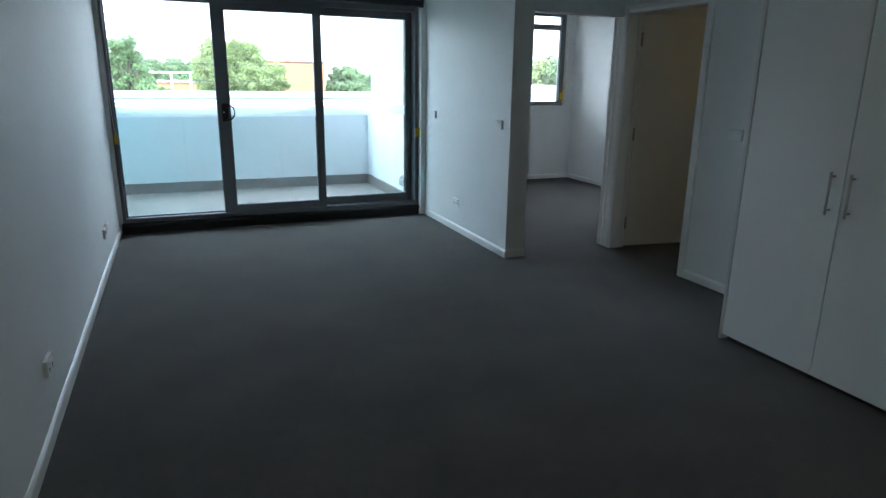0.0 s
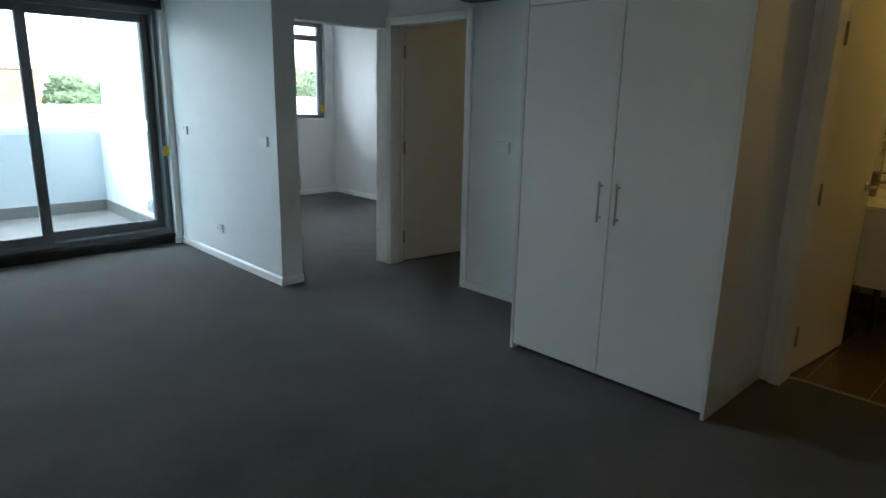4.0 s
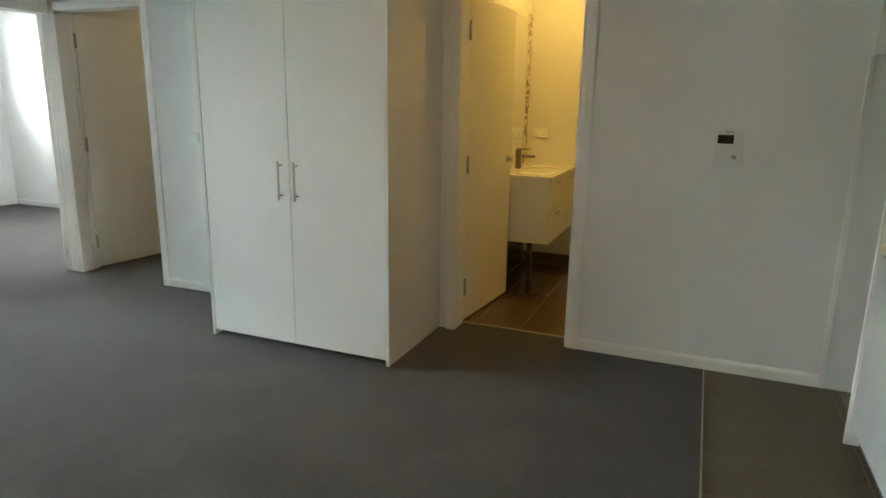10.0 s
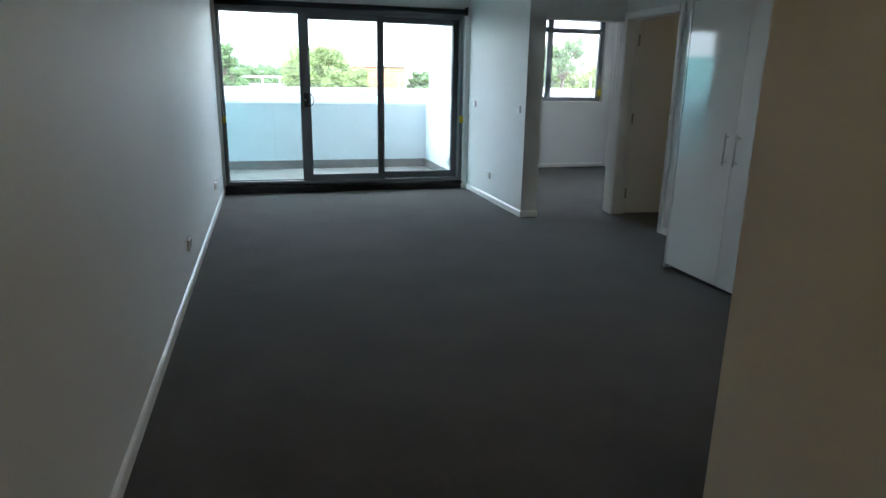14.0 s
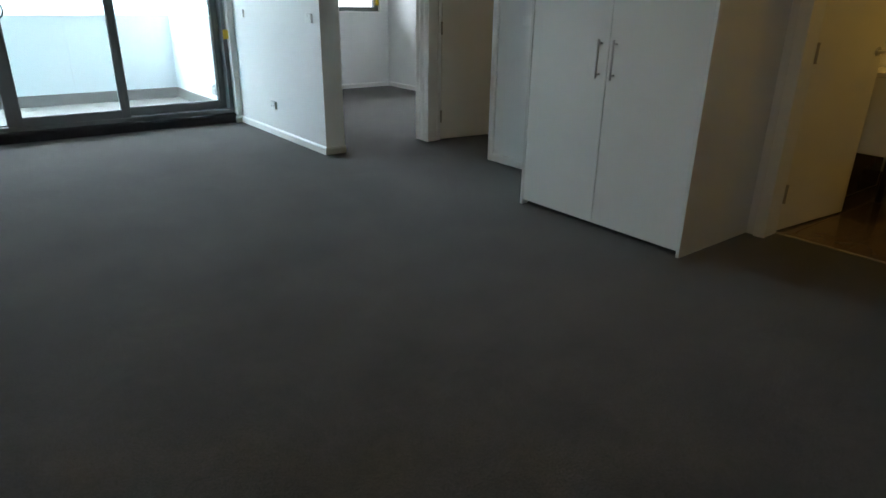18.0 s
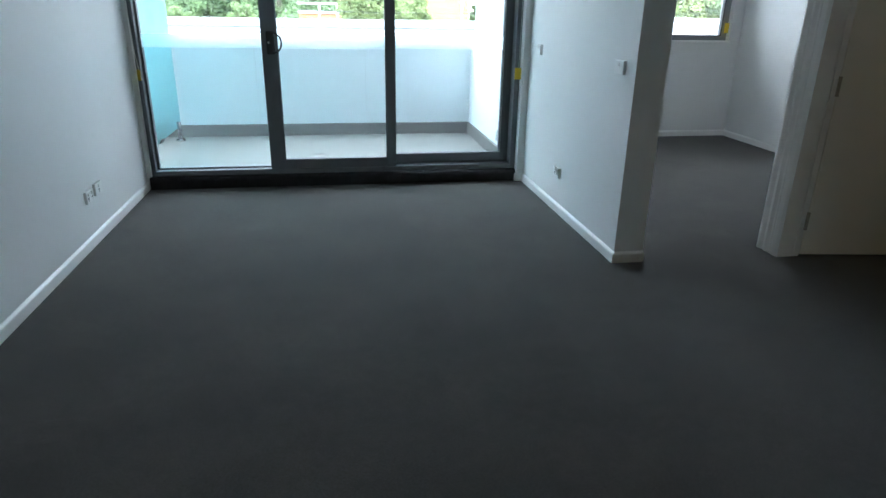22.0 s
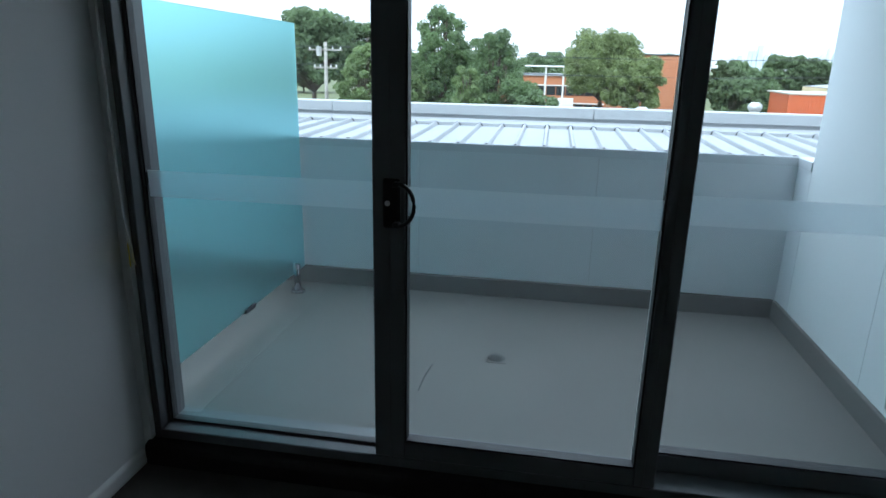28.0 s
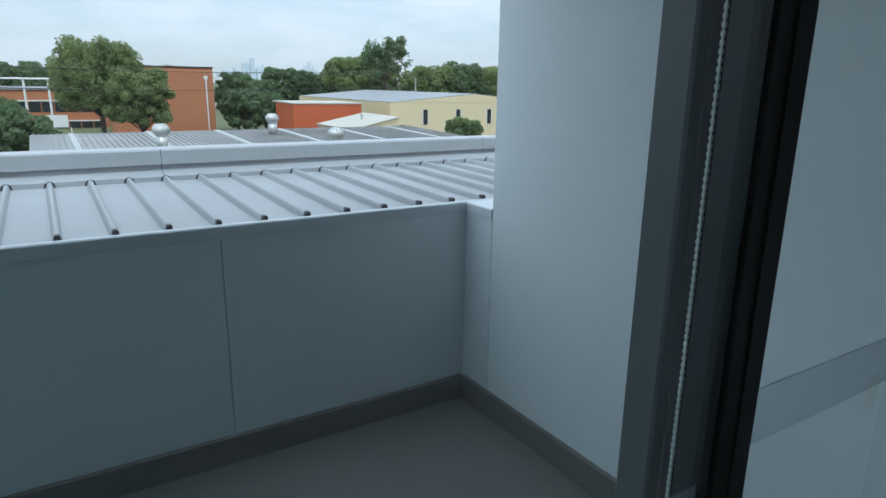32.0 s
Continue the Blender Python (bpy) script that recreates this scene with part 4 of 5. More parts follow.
for i in range(5):
    for j in range(58):
        o = new("chip", chip_a if rnd.random() < 0.42 else chip_b)
        o.parent = mosaic
        o.matrix_parent_inverse = mosaic.matrix_basis.inverted()
        o.location = (6.0 + 0.0205 * i + rnd.uniform(-0.003, 0.003), -5.198, 0.92 + 0.0207 * j + rnd.uniform(-0.004, 0.004))
        o.rotation_euler = (0, rnd.uniform(-0.5, 0.5), 0)
socket_b = thing("power_outlet", (6.12, -5.307, 1.16), "white double power outlet on the bathroom tiles", "power outlet", "power_outlet")
bm = B()
box(bm, 6.108, -5.367, 1.122, 6.12, -5.247, 1.198, 0.003)
part("plate", bm, M_PLASTIC, socket_b)
for k in (-0.03, 0.03):
    bm = B()
    box(bm, 6.104, -5.307 + k - 0.008, 1.165, 6.108, -5.307 + k + 0.008, 1.185, 0.001)
    part("rocker", bm, M_PLASTIC, socket_b)
    bm = B()
    box(bm, 6.107, -5.307 + k - 0.009, 1.138, 6.1084, -5.307 + k + 0.009, 1.152)
    part("pin_slots", bm, M_EDGE, socket_b)
# north sheet paints the shade under the vanity; east strip is dark skirting
bm = B()
box(bm, 4.42, -5.196, 0.0, 6.11, -5.19, 0.36)
box(bm, 6.112, -7.88, 0.0, 6.12, -5.197, 0.10)
setting("trim_dark_tile", bm, M_TILEBROWN, "dark brown sheet for the shade under the vanity, with dark tile skirting", "wall tile")
waste = B()
tube(waste, [(5.54, -5.405, 0.40), (5.54, -5.405, 0.0)], 0.022, 14)
rod(waste, (5.54, -5.405, 0.0), (5.54, -5.405, 0.008), 0.027, 18)
tagged(part("waste_pipe", waste, M_OVENSTEEL, smooth=True), "dark metal waste pipe standing under the vanity", "pipe")
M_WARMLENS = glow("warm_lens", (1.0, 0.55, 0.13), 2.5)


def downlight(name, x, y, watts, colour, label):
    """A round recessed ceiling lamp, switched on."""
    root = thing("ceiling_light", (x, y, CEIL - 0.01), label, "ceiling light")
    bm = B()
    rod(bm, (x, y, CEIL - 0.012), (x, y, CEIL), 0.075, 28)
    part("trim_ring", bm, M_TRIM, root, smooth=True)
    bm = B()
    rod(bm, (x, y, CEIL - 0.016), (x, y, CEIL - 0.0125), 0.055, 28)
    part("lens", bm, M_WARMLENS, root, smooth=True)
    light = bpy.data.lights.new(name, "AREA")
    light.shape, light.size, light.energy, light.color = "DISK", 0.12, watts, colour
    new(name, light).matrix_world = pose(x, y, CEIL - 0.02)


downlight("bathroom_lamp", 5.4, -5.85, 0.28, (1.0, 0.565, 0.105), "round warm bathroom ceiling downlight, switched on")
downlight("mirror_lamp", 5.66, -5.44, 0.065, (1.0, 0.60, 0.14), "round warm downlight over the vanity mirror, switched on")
# unseen lamp, added to account for the warm passage walls
downlight("entry_lamp", 0.98, -8.45, 0.225, (1.0, 0.56, 0.12), "warm entry passage downlight, unseen, added for the warm walls")
# no fitting is in view here: added to lift the open door leaf
downlight("side_room_lamp", 5.6, -3.1, 0.15, (1.0, 0.84, 0.55), "warm side room downlight, unseen, added to brighten the open door")
# added warm fill, out of view; placed to lighten the south-facing surfaces
downlight("living_room_lamp", 2.2, -5.7, 0.20, (1.0, 0.70, 0.36), "warm living room downlight, unseen, added as warm fill")

# bedroom window
bw = thing("window_2", ((WX0 + WX1) / 2, BED_Y + 0.1, WZ0), "grey aluminium bedroom window with a fixed top light", "window", kind="structure")
TR = 2.20


def bar(x0, x1, z0, z1, name="window_frame"):
    bm = B()
    box(bm, x0, BED_Y + 0.07, z0, x1, BED_Y + 0.15, z1, 0.003)
    part(name, bm, M_ALULIGHT, bw)


bar(WX0, WX0 + 0.05, WZ0, WZ1)
bar(WX1 - 0.075, WX1, WZ0, WZ1)
bar(WX0 + 0.05, WX1 - 0.075, WZ0, WZ0 + 0.05)
bar(WX0 + 0.05, WX1 - 0.075, WZ1 - 0.05, WZ1)
bar(WX0 + 0.05, WX1 - 0.075, TR, TR + 0.06, "transom")
for a in (4.35, 5.06):
    bar(a, a + 0.07, WZ0 + 0.05, TR, "mullion")
    bar(a, a + 0.07, TR + 0.06, WZ1 - 0.05, "mullion")
for a, b in ((WX0 + 0.05, 4.35), (4.42, 5.06), (5.13, WX1 - 0.075)):
    for c, d in ((WZ0 + 0.05, TR), (TR + 0.06, WZ1 - 0.05)):
        bm = B()
        bm.faces.new([bm.verts.new(p) for p in ((a, BED_Y + 0.11, c), (b, BED_Y + 0.11, c), (b, BED_Y + 0.11, d), (a, BED_Y + 0.11, d))])
        pn = part("pane", bm, M_GLASSCLEAR, bw, "clear glass pane")
        pn.visible_shadow = False
        bm = B()
        for e in ((a, c, a + 0.01, d), (b - 0.01, c, b, d), (a, c, b, c + 0.01), (a, d - 0.01, b, d)):
            box(bm, e[0], BED_Y + 0.066, e[1], e[2], BED_Y + 0.112, e[3])
        part("gasket", bm, M_ALUDARK, bw)
bm = B()
box(bm, WX0 - 0.0, BED_Y - 0.02, WZ0 - 0.022, WX1 + 0.0, BED_Y + 0.07, WZ0 - 0.002, 0.004)
part("window_sill", bm, M_TRIM, bw, "white painted sill")
bm = B()
box(bm, 5.985, BED_Y - 0.01, 1.19, 6.04, BED_Y - 0.006, 1.30, 0.001)
tagged(part("chain_tag", bm, M_YELLOW), "yellow warning tag hanging beside the bedroom window", "tag")

# ---- balcony ----
bm = B()
box(bm, -8.0, 0.22, -0.25, EAST, 2.26, 0.0)
setting("floor_balcony", bm, M_MEMBRANE, "pale grey sealed balcony floor", "balcony floor")
bm = B()
prism(bm, [(2.26, -0.25), (2.26, 1.03), (2.50, 1.03), (2.50, -0.25)], "x", -8.0, 4.6)
parapet = setting("wall_parapet", bm, M_JOINT, "white panel-clad balcony parapet", "parapet")
for a, b in ((-8.0, -1.86), (-1.855, -0.565), (-0.56, 0.645), (0.65, 1.86), (1.865, EAST - 0.002)):
    bm = B()
    box(bm, a, 2.252, 0.0, b, 2.259, 1.03, 0.001)
    part("panel", bm, M_PANEL, parapet)
for a, b in ((0.205, 1.03), (1.033, 2.03)):
    bm = B()
    box(bm, EAST - 0.012, a, 0.0, EAST - 0.004, b, 3.0, 0.001)
    setting("wall_cladding", bm, M_RENDERWALL, "tall white smooth balcony side wall panel", "wall panel")
bm = B()
box(bm, EAST - 0.012, 2.033, 0.0, EAST - 0.004, 2.2515, 1.03, 0.001)
setting("wall_cladding_return", bm, M_PANEL, "short white parapet return panel", "wall panel")
bm = B()
box(bm, EAST - 0.004, 2.03, -0.25, EAST + 0.2, 2.26, 1.03)
setting("wall_return", bm, M_JOINT, "parapet return core", "parapet")
bm = B()
prism(bm, [(2.251, 0.0), (2.232, 0.0), (2.232, 0.125), (2.238, 0.131), (2.251, 0.131)], "x", -8.0, EAST - 0.03)
setting("trim_upstand_north", bm, M_SKIRT, "grey sealed upstand along the parapet foot", "upstand")
bm = B()
prism(bm, [(EAST - 0.013, 0.0), (EAST - 0.032, 0.0), (EAST - 0.032, 0.125), (EAST - 0.026, 0.131), (EAST - 0.013, 0.131)], "y", 0.205, 2.232)
setting("trim_upstand_east", bm, M_SKIRT, "grey sealed upstand along the side wall foot", "upstand")
# unseen soffit, inferred from the dim parapet; its depth sets the balcony's shade
bm = B()
box(bm, -8.0, 0.22, CEIL, EAST, 2.03, CEIL + 0.2)
box(bm, -0.16, 0.16, CEIL, EAST, 0.22, CEIL + 0.2)
setting("ceiling_balcony", bm, M_CEIL, "plain white balcony soffit, unseen, shading the balcony", "soffit")
bm = B()
box(bm, -8.2, 0.22, -0.25, -8.0, 2.5, CEIL + 0.2)
box(bm, -8.0, 0.0, -0.25, -0.16, 0.22, CEIL + 0.2)
setting("wall_neighbour", bm, M_RENDERWALL, "white walls of the neighbouring balcony", "wall")
# parapet capping: lip, flat top and a return beside the tall wall
bm = B()
prism(bm, [(2.246, 1.025), (2.246, 1.078), (2.252, 1.084), (2.45, 1.046), (2.45, 1.03), (2.26, 1.06), (2.26, 1.025)], "x", -8.0, EAST + 0.25)
cap = setting("trim_parapet_cap", bm, M_CAP, "white folded steel parapet capping", "capping")
bm = B()
prism(bm, [(EAST - 0.02, 1.025), (EAST - 0.02, 1.076), (EAST - 0.014, 1.082), (EAST + 0.2, 1.082), (EAST + 0.2, 1.06), (EAST - 0.012, 1.06), (EAST - 0.012, 1.025)], "y", 2.031, 2.2455)
part("cap_return", bm, M_CAP, cap)
drain = thing("floor_drain", (1.32, 1.235, 0), "round slotted steel floor drain in a square plate", "drain")
bm = B()
box(bm, 1.262, 1.18, -0.001, 1.378, 1.296, 0.003, 0.001)
part("plate", bm, M_MEMBRANE, drain)
for k in range(7):
    bm = B()
    hw = math.sqrt(max(0.046 ** 2 - (0.0145 * (k - 3)) ** 2, 1e-5))
    box(bm, 1.32 + 0.0145 * (k - 3) - 0.0048, 1.238 - hw, 0.0025, 1.32 + 0.0145 * (k - 3) + 0.0048, 1.238 + hw, 0.0055)
    part("slot", bm, M_BLACK, drain, "dark slot")
bm = B()
tube(bm, [(0.962, 0.79, 0.001), (0.963, 0.94, 0.001), (0.978, 1.09, 0.001)], 0.003, 6)
setting("trim_floor_crack", bm, M_BLACK, "thin dark joint line in the balcony floor", "joint")
outlet = thing("weatherproof_outlet", (EAST - 0.04, 0.615, 0.27), "grey weatherproof power outlet low on the balcony wall", "power outlet")
bm = B()
prism(bm, [(EAST - 0.012, 0.215), (EAST - 0.012, 0.335), (EAST - 0.045, 0.335), (EAST - 0.075, 0.295), (EAST - 0.07, 0.215)], "y", 0.555, 0.675)
part("housing", bm, M_OUTDOORPLASTIC, outlet)
bm = B()
prism(bm, [(EAST - 0.0555, 0.325), (EAST - 0.0745, 0.299), (EAST - 0.080, 0.303), (EAST - 0.060, 0.331)], "y", 0.59, 0.64)
part("rocker", bm, M_GREYPLASTIC, outlet, "grey rocker")
bm = B()
box(bm, EAST - 0.078, 0.57, 0.225, EAST - 0.070, 0.66, 0.285, 0.002)
part("flap", bm, M_GREYPLASTIC, outlet, "grey sprung flap")
screen = thing("glass_screen", (-0.215, 1.2, 0.0), "tall frosted aqua glass privacy screen on steel spigots", "privacy screen")
bm = B()
box(bm, -0.221, 0.20, 0.13, -0.209, 2.225, 1.84, 0.002)
part("glass_sheet", bm, M_FROST, screen, "acid-etched aqua glass sheet")
for x, y, h in ((-0.186, 2.02, 0.205),):
    bm = B()
    rod(bm, (x, y, 0.0), (x, y, 0.016), 0.052, 24, 0.048)
    rod(bm, (x, y, 0.016), (x, y, h), 0.022, 18)
    part("spigot", bm, M_SPIGOT, screen, "polished steel spigot", smooth=True)
bm = B()
box(bm, -0.236, 1.27, 0.118, -0.198, 1.40, 0.148, 0.004)
part("clamp", bm, M_BLACK, screen, "dark floor clamp under the glass")

# ---- ribbed steel roof beyond the parapet ----
RY0, RY1 = 2.50, 3.92
bm = B()
prism(bm, [(RY0 - 0.05, 0.9), (RY0 - 0.05, 1.03), (RY1, 1.056), (RY1, 0.9)], "x", -8.0, 9.0)
roof = setting("roof", bm, M_ROOF, "white ribbed steel roof in front of the balcony", "roof")
rib = B()
prism(rib, [(-0.020, 0), (-0.012, 0.026), (-0.006, 0.033), (0.006, 0.033), (0.012, 0.026), (0.020, 0)], "y", RY0 - 0.02, 3.829)
for v in rib.verts:
    v.co.z += 0.026 * (v.co.y - RY0) / (RY1 - RY0)
rib_mesh = mesh_of("rib", rib, M_ROOF)
plug = B()
prism(plug, [(-0.022, 0.0), (-0.014, 0.011), (-0.011, 0.022), (-0.012, 0.029), (-0.007, 0.036), (0.007, 0.036), (0.012, 0.029), (0.011, 0.022), (0.014, 0.011), (0.022, 0.0)], "y", RY0 - 0.045, RY0 - 0.012)
plug_mesh = mesh_of("rib_end", plug, M_BLACK)
notch = B()
prism(notch, [(-0.031, -0.002), (-0.028, 0.006), (-0.021, 0.026), (-0.008, 0.036), (0.008, 0.036), (0.021, 0.026), (0.028, 0.006), (0.031, -0.002)], "y", 3.8255, 3.8295)
notch_mesh = mesh_of("notch", notch, M_BLACK)
for k in range(-36, 29):
    o = new("rib", rib_mesh)
    o.parent = roof
    o.location = (1.089 + 0.2045 * k, 0, 1.0295)
    e = new("rib_end", plug_mesh)
    e.parent = roof
    e.location = (1.089 + 0.2045 * k, 0, 1.029)
    e = new("notch", notch_mesh)
    e.parent = roof
    e.location = (1.089 + 0.2045 * k, 0, 1.0535)
for x0, x1 in ((-8.0, -3.0), (-2.996, -0.55), (-0.546, 1.90), (1.904, 4.35), (4.354, 9.0)):
    bm = B()
    prism(bm, [(3.83, 1.04), (3.83, 1.083), (3.834, 1.087), (3.885, 1.112), (3.908, 1.114), (3.908, 1.146), (3.885, 1.150), (3.885, 1.235), (3.895, 1.245), (4.16, 1.235), (4.16, 0.6), (3.96, 0.6)], "x", x0, x1)
    f = setting("trim_roof_flashing", bm, M_ROOF, "white folded steel roof edge flashing", "flashing")
    for sx in (x0 + 0.08, (x0 + x1) / 2, x1 - 0.08):
        bm = B()
        rod(bm, (sx, 3.886, 1.172), (sx, 3.880, 1.172), 0.008, 8)
        part("screw", bm, M_GREYPLASTIC, f)
bm = B()
box(bm, -8.0, 2.5, -4.2, 9.0, 4.15, 0.9)
box(bm, -8.0, -10.0, -4.2, 9.0, 2.5, -0.25)
setting("building_base", bm, M_RENDERWALL, "lower storey of the apartment building", "building")

# ---- outdoors ----
GZ = -4.2
bm = B()
bmesh.ops.create_grid(bm, x_segments=2, y_segments=2, size=3000, matrix=Matrix.Translation((0, 0, GZ)))
setting("ground", bm, M_GRASS, "flat dry grass and verge reaching to the horizon", "ground")
bm = B()
box(bm, -60, 50, GZ, 60, 62, GZ + 0.03)
box(bm, -60, 6, GZ, -14, 50, GZ + 0.03)
box(bm, 4, 42, GZ, 60, 50, GZ + 0.03)
setting("road", bm, M_ASPHALT, "grey asphalt street and yard", "road")
EYE = Vector((1.35, -1.0, 1.63))


def far(bearing, dist, slope=None):
    """A place so many metres away in a compass direction from the balcony door, at a height above or below eye level."""
    b = radians(bearing)
    p = EYE + Vector((math.sin(b) * dist, math.cos(b) * dist, 0))
    p.z = GZ if slope is None else EYE.z + slope * dist
    return p


def tree(bearing, dist, top, width, leaves, label, seed, lobes=9, low=0.35, leaf=0.34, n=2600, open_crown=0.0, cone=False):
    """A tapered trunk with limbs and a crown of many small leaf clumps."""
    r = random.Random(seed)
    base = far(bearing, dist)
    height = EYE.z + top * dist - GZ
    root = thing("tree", base, label, "tree")
    bm = B()
    tr = max(0.12, height * 0.022)
    tips = []
    lean = Vector((r.uniform(-0.06, 0.06), r.uniform(-0.06, 0.06), 1)).normalized()
    fork = base + lean * height * low
    tube(bm, [base, base + lean * height * low * 0.5, fork], tr, 8)
    lobes = int(lobes * (6.0 if cone else 4.6))
    for k in range(lobes):
        a = 2 * math.pi * (k + r.uniform(-0.3, 0.3)) / lobes
        up = low + (1 - low) * (0.18 + 0.72 * ((k * 0.618) % 1.0))
        reach = width * 0.5 * (r.uniform(0.25, 0.55) + 0.42 * math.sin(math.pi * min(0.95, (up - low) / (1 - low) * 0.85 + 0.12)))
        if cone:
            up = low + (1 - low) * (0.04 + 0.88 * ((k * 0.618) % 1.0))
            reach = width * 0.5 * r.uniform(0.4, 0.92) * max(0.06, 1 - (up - low) / (1 - low)) ** 0.55
        if k == 0:
            up, reach = 0.88, 0.05 * width
        tip = Vector((base.x + math.cos(a) * reach, base.y + math.sin(a) * reach, base.z + height * up))
        mid = fork.lerp(tip, 0.5) + Vector((0, 0, height * 0.03))
        tube(bm, [fork, mid, tip], tr * 0.22, 5)
        tips.append(tip)
    part("trunk", bm, M_BARK, root)
    g = np.random.RandomState(seed)
    centre = np.array([[t.x, t.y, t.z] for t in tips])
    radius = np.array([width * r.uniform(0.075, 0.165) * (1.15 - 0.75 * (t.z - base.z) / height if cone else 1.0) for t in tips])
    radius[0] = min(radius[0], height * 0.12 + width * 0.06)
    n = int(n * 4.0)
    pick = g.choice(len(tips), n, p=radius ** 2 / (radius ** 2).sum())
    way = g.normal(size=(n, 3))
    way /= np.linalg.norm(way, axis=1)[:, None]
    depth = g.uniform(0.0, 1.0, n) ** 0.42 * 1.1
    squash = np.array([1.0, 1.0, 0.78])
    pos = centre[pick] + way * squash * (radius[pick] * depth)[:, None]
    if open_crown:
        pos += way * radius[pick][:, None] * g.uniform(0, 0.9, n)[:, None] ** 2
    lump = np.array([noise.noise(Vector(p) * (2.2 / width)) for p in pos])
    keep = lump > -0.45 + 0.36 * open_crown
    pos = pos[keep]
    pos[:, 2] = np.minimum(pos[:, 2], base.z + height)
    m = len(pos)
    out = way[keep] + 0.75 * g.normal(size=(m, 3)) + np.array([0, 0, 0.2])
    out /= np.linalg.norm(out, axis=1)[:, None]
    u = np.cross(out, g.normal(size=(m, 3)))
    u /= np.linalg.norm(u, axis=1)[:, None]
    v = np.cross(out, u)
    s = leaf * 0.54 * g.uniform(0.5, 1.3, m)[:, None]
    quad = np.stack([pos - u * s, pos - v * s * 0.62, pos + u * s, pos + v * s * 0.62], 1).reshape(-1, 3)
    me = bpy.data.meshes.new("crown")
    me.from_pydata(quad.tolist(), [], np.arange(4 * m).reshape(-1, 4).tolist())
    me.materials.append(leaves)
    c = new("crown", me)
    c.parent = root
    c.matrix_parent_inverse = root.matrix_basis.inverted()
    return root


tree(-1.7, 38, -0.034, 3.6, M_LEAF_DARK, "low dark green tree beside the shed", 14, 8, 0.1, 0.2, 3600)
BRIGHT = "leafy bright green street tree behind the low roofs"
tree(-10.2, 44, 0.094, 7.0, M_LEAF_MID, BRIGHT, 1, 12, 0.10, 0.19, 9500, cone=True)
tree(-5.3, 40, 0.060, 7.2, M_LEAF_MID, BRIGHT, 2, 10, 0.10, 0.18, 8600, cone=True)
tree(-7.6, 36, 0.005, 3.6, M_LEAF_BRIGHT, "young bright green tree between larger ones", 3, 8, 0.2, 0.17, 4600, cone=True)
tree(-16.8, 47, 0.032, 6.2, M_LEAF_BRIGHT, BRIGHT, 4, 10, 0.16, 0.2, 6000, cone=True)
tree(-13.4, 42, 0.0, 4.0, M_LEAF_BRIGHT, BRIGHT, 5, 8, 0.2, 0.24, 2600)
tree(-21.3, 66, 0.080, 7.4, M_LEAF_DARK, "tall dark green tree behind the power pole", 6, 12, 0.25, 0.4, 4600)
tree(-16.6, 74, 0.067, 7.0, M_LEAF_DARK, "dark green roadside tree", 7, 10, 0.2, 0.4, 3600)
tree(4.1, 60, 0.057, 6.6, M_LEAF_OLIVE, "big rounded olive green tree in front of the brick building", 10, 12, 0.3, 0.22, 8600)
tree(6.9, 57, 0.018, 4.8, M_LEAF_OLIVE, "rounded olive green tree in front of the clad building", 11, 10, 0.26, 0.21, 7000)
tree(-0.9, 110, 0.019, 9.0, M_LEAF_DARK, "distant dark tree over the office roof", 12, 9, 0.2, 0.5, 2400)
for i, (b, t, w) in enumerate(((14.3, 0.018, 4.8), (15.7, 0.006, 4.8), (16.6, -0.012, 4.6), (14.9, -0.01, 5.0))):
    tree(b, 84 - 3 * i, t, w, M_LEAF_DARK, "dark dense tree beside the clad building", 20 + i, 10, 0.12, 0.42, 3200)
for i, (b, t, w) in enumerate(((18.0, 0.023, 6.5), (19.7, 0.020, 7.0), (21.4, 0.014, 7.0), (16.8, 0.0, 6.0), (22.6, 0.030, 6.0))):
    tree(b, 125 + 4 * i, t, w, M_LEAF_DARK, "distant dark tree on the skyline", 30 + i, 10, 0.12, 0.55, 2400)
for i, (b, t, w) in enumerate(((23.9, 0.041, 9.0), (25.6, 0.032, 9.0), (28.6, 0.02, 9.0))):
    tree(b, 122 + 3 * i, t, w, M_LEAF_OLIVE, "distant olive gum tree behind the factory", 40 + i, 11, 0.15, 0.55, 3000)
tree(26.9, 112, 0.070, 7.4, M_LEAF_DARK, "tall sparse gum tree with clumped foliage", 50, 5, 0.45, 0.42, 2200, 0.75)
for i, (b, t, w) in enumerate(((31.0, 0.028, 10.0), (33.6, 0.034, 10.0), (36.5, 0.03, 10.0), (40.0, 0.04, 11.0), (44.0, 0.035, 11.0), (48.0, 0.03, 11.0))):
    tree(b, 118 + 2 * i, t, w, M_LEAF_DARK if i % 2 else M_LEAF_OLIVE, "dark gum tree behind the factory", 60 + i, 11, 0.14, 0.55, 2800)
tree(33.6, 56, -0.048, 3.4, M_LEAF_BRIGHT, "bright green shrub beside the cream factory", 70, 8, 0.1, 0.2, 2400)
for i, b in enumerate((-22, -14, -10, -6, -3, 1, 5, 9)):
    tree(b, 128 + 3 * (i % 3), 0.012 + 0.008 * (i % 2), 12.0, M_LEAF_DARK, "distant dark tree line", 80 + i, 10, 0.12, 0.62, 2200)


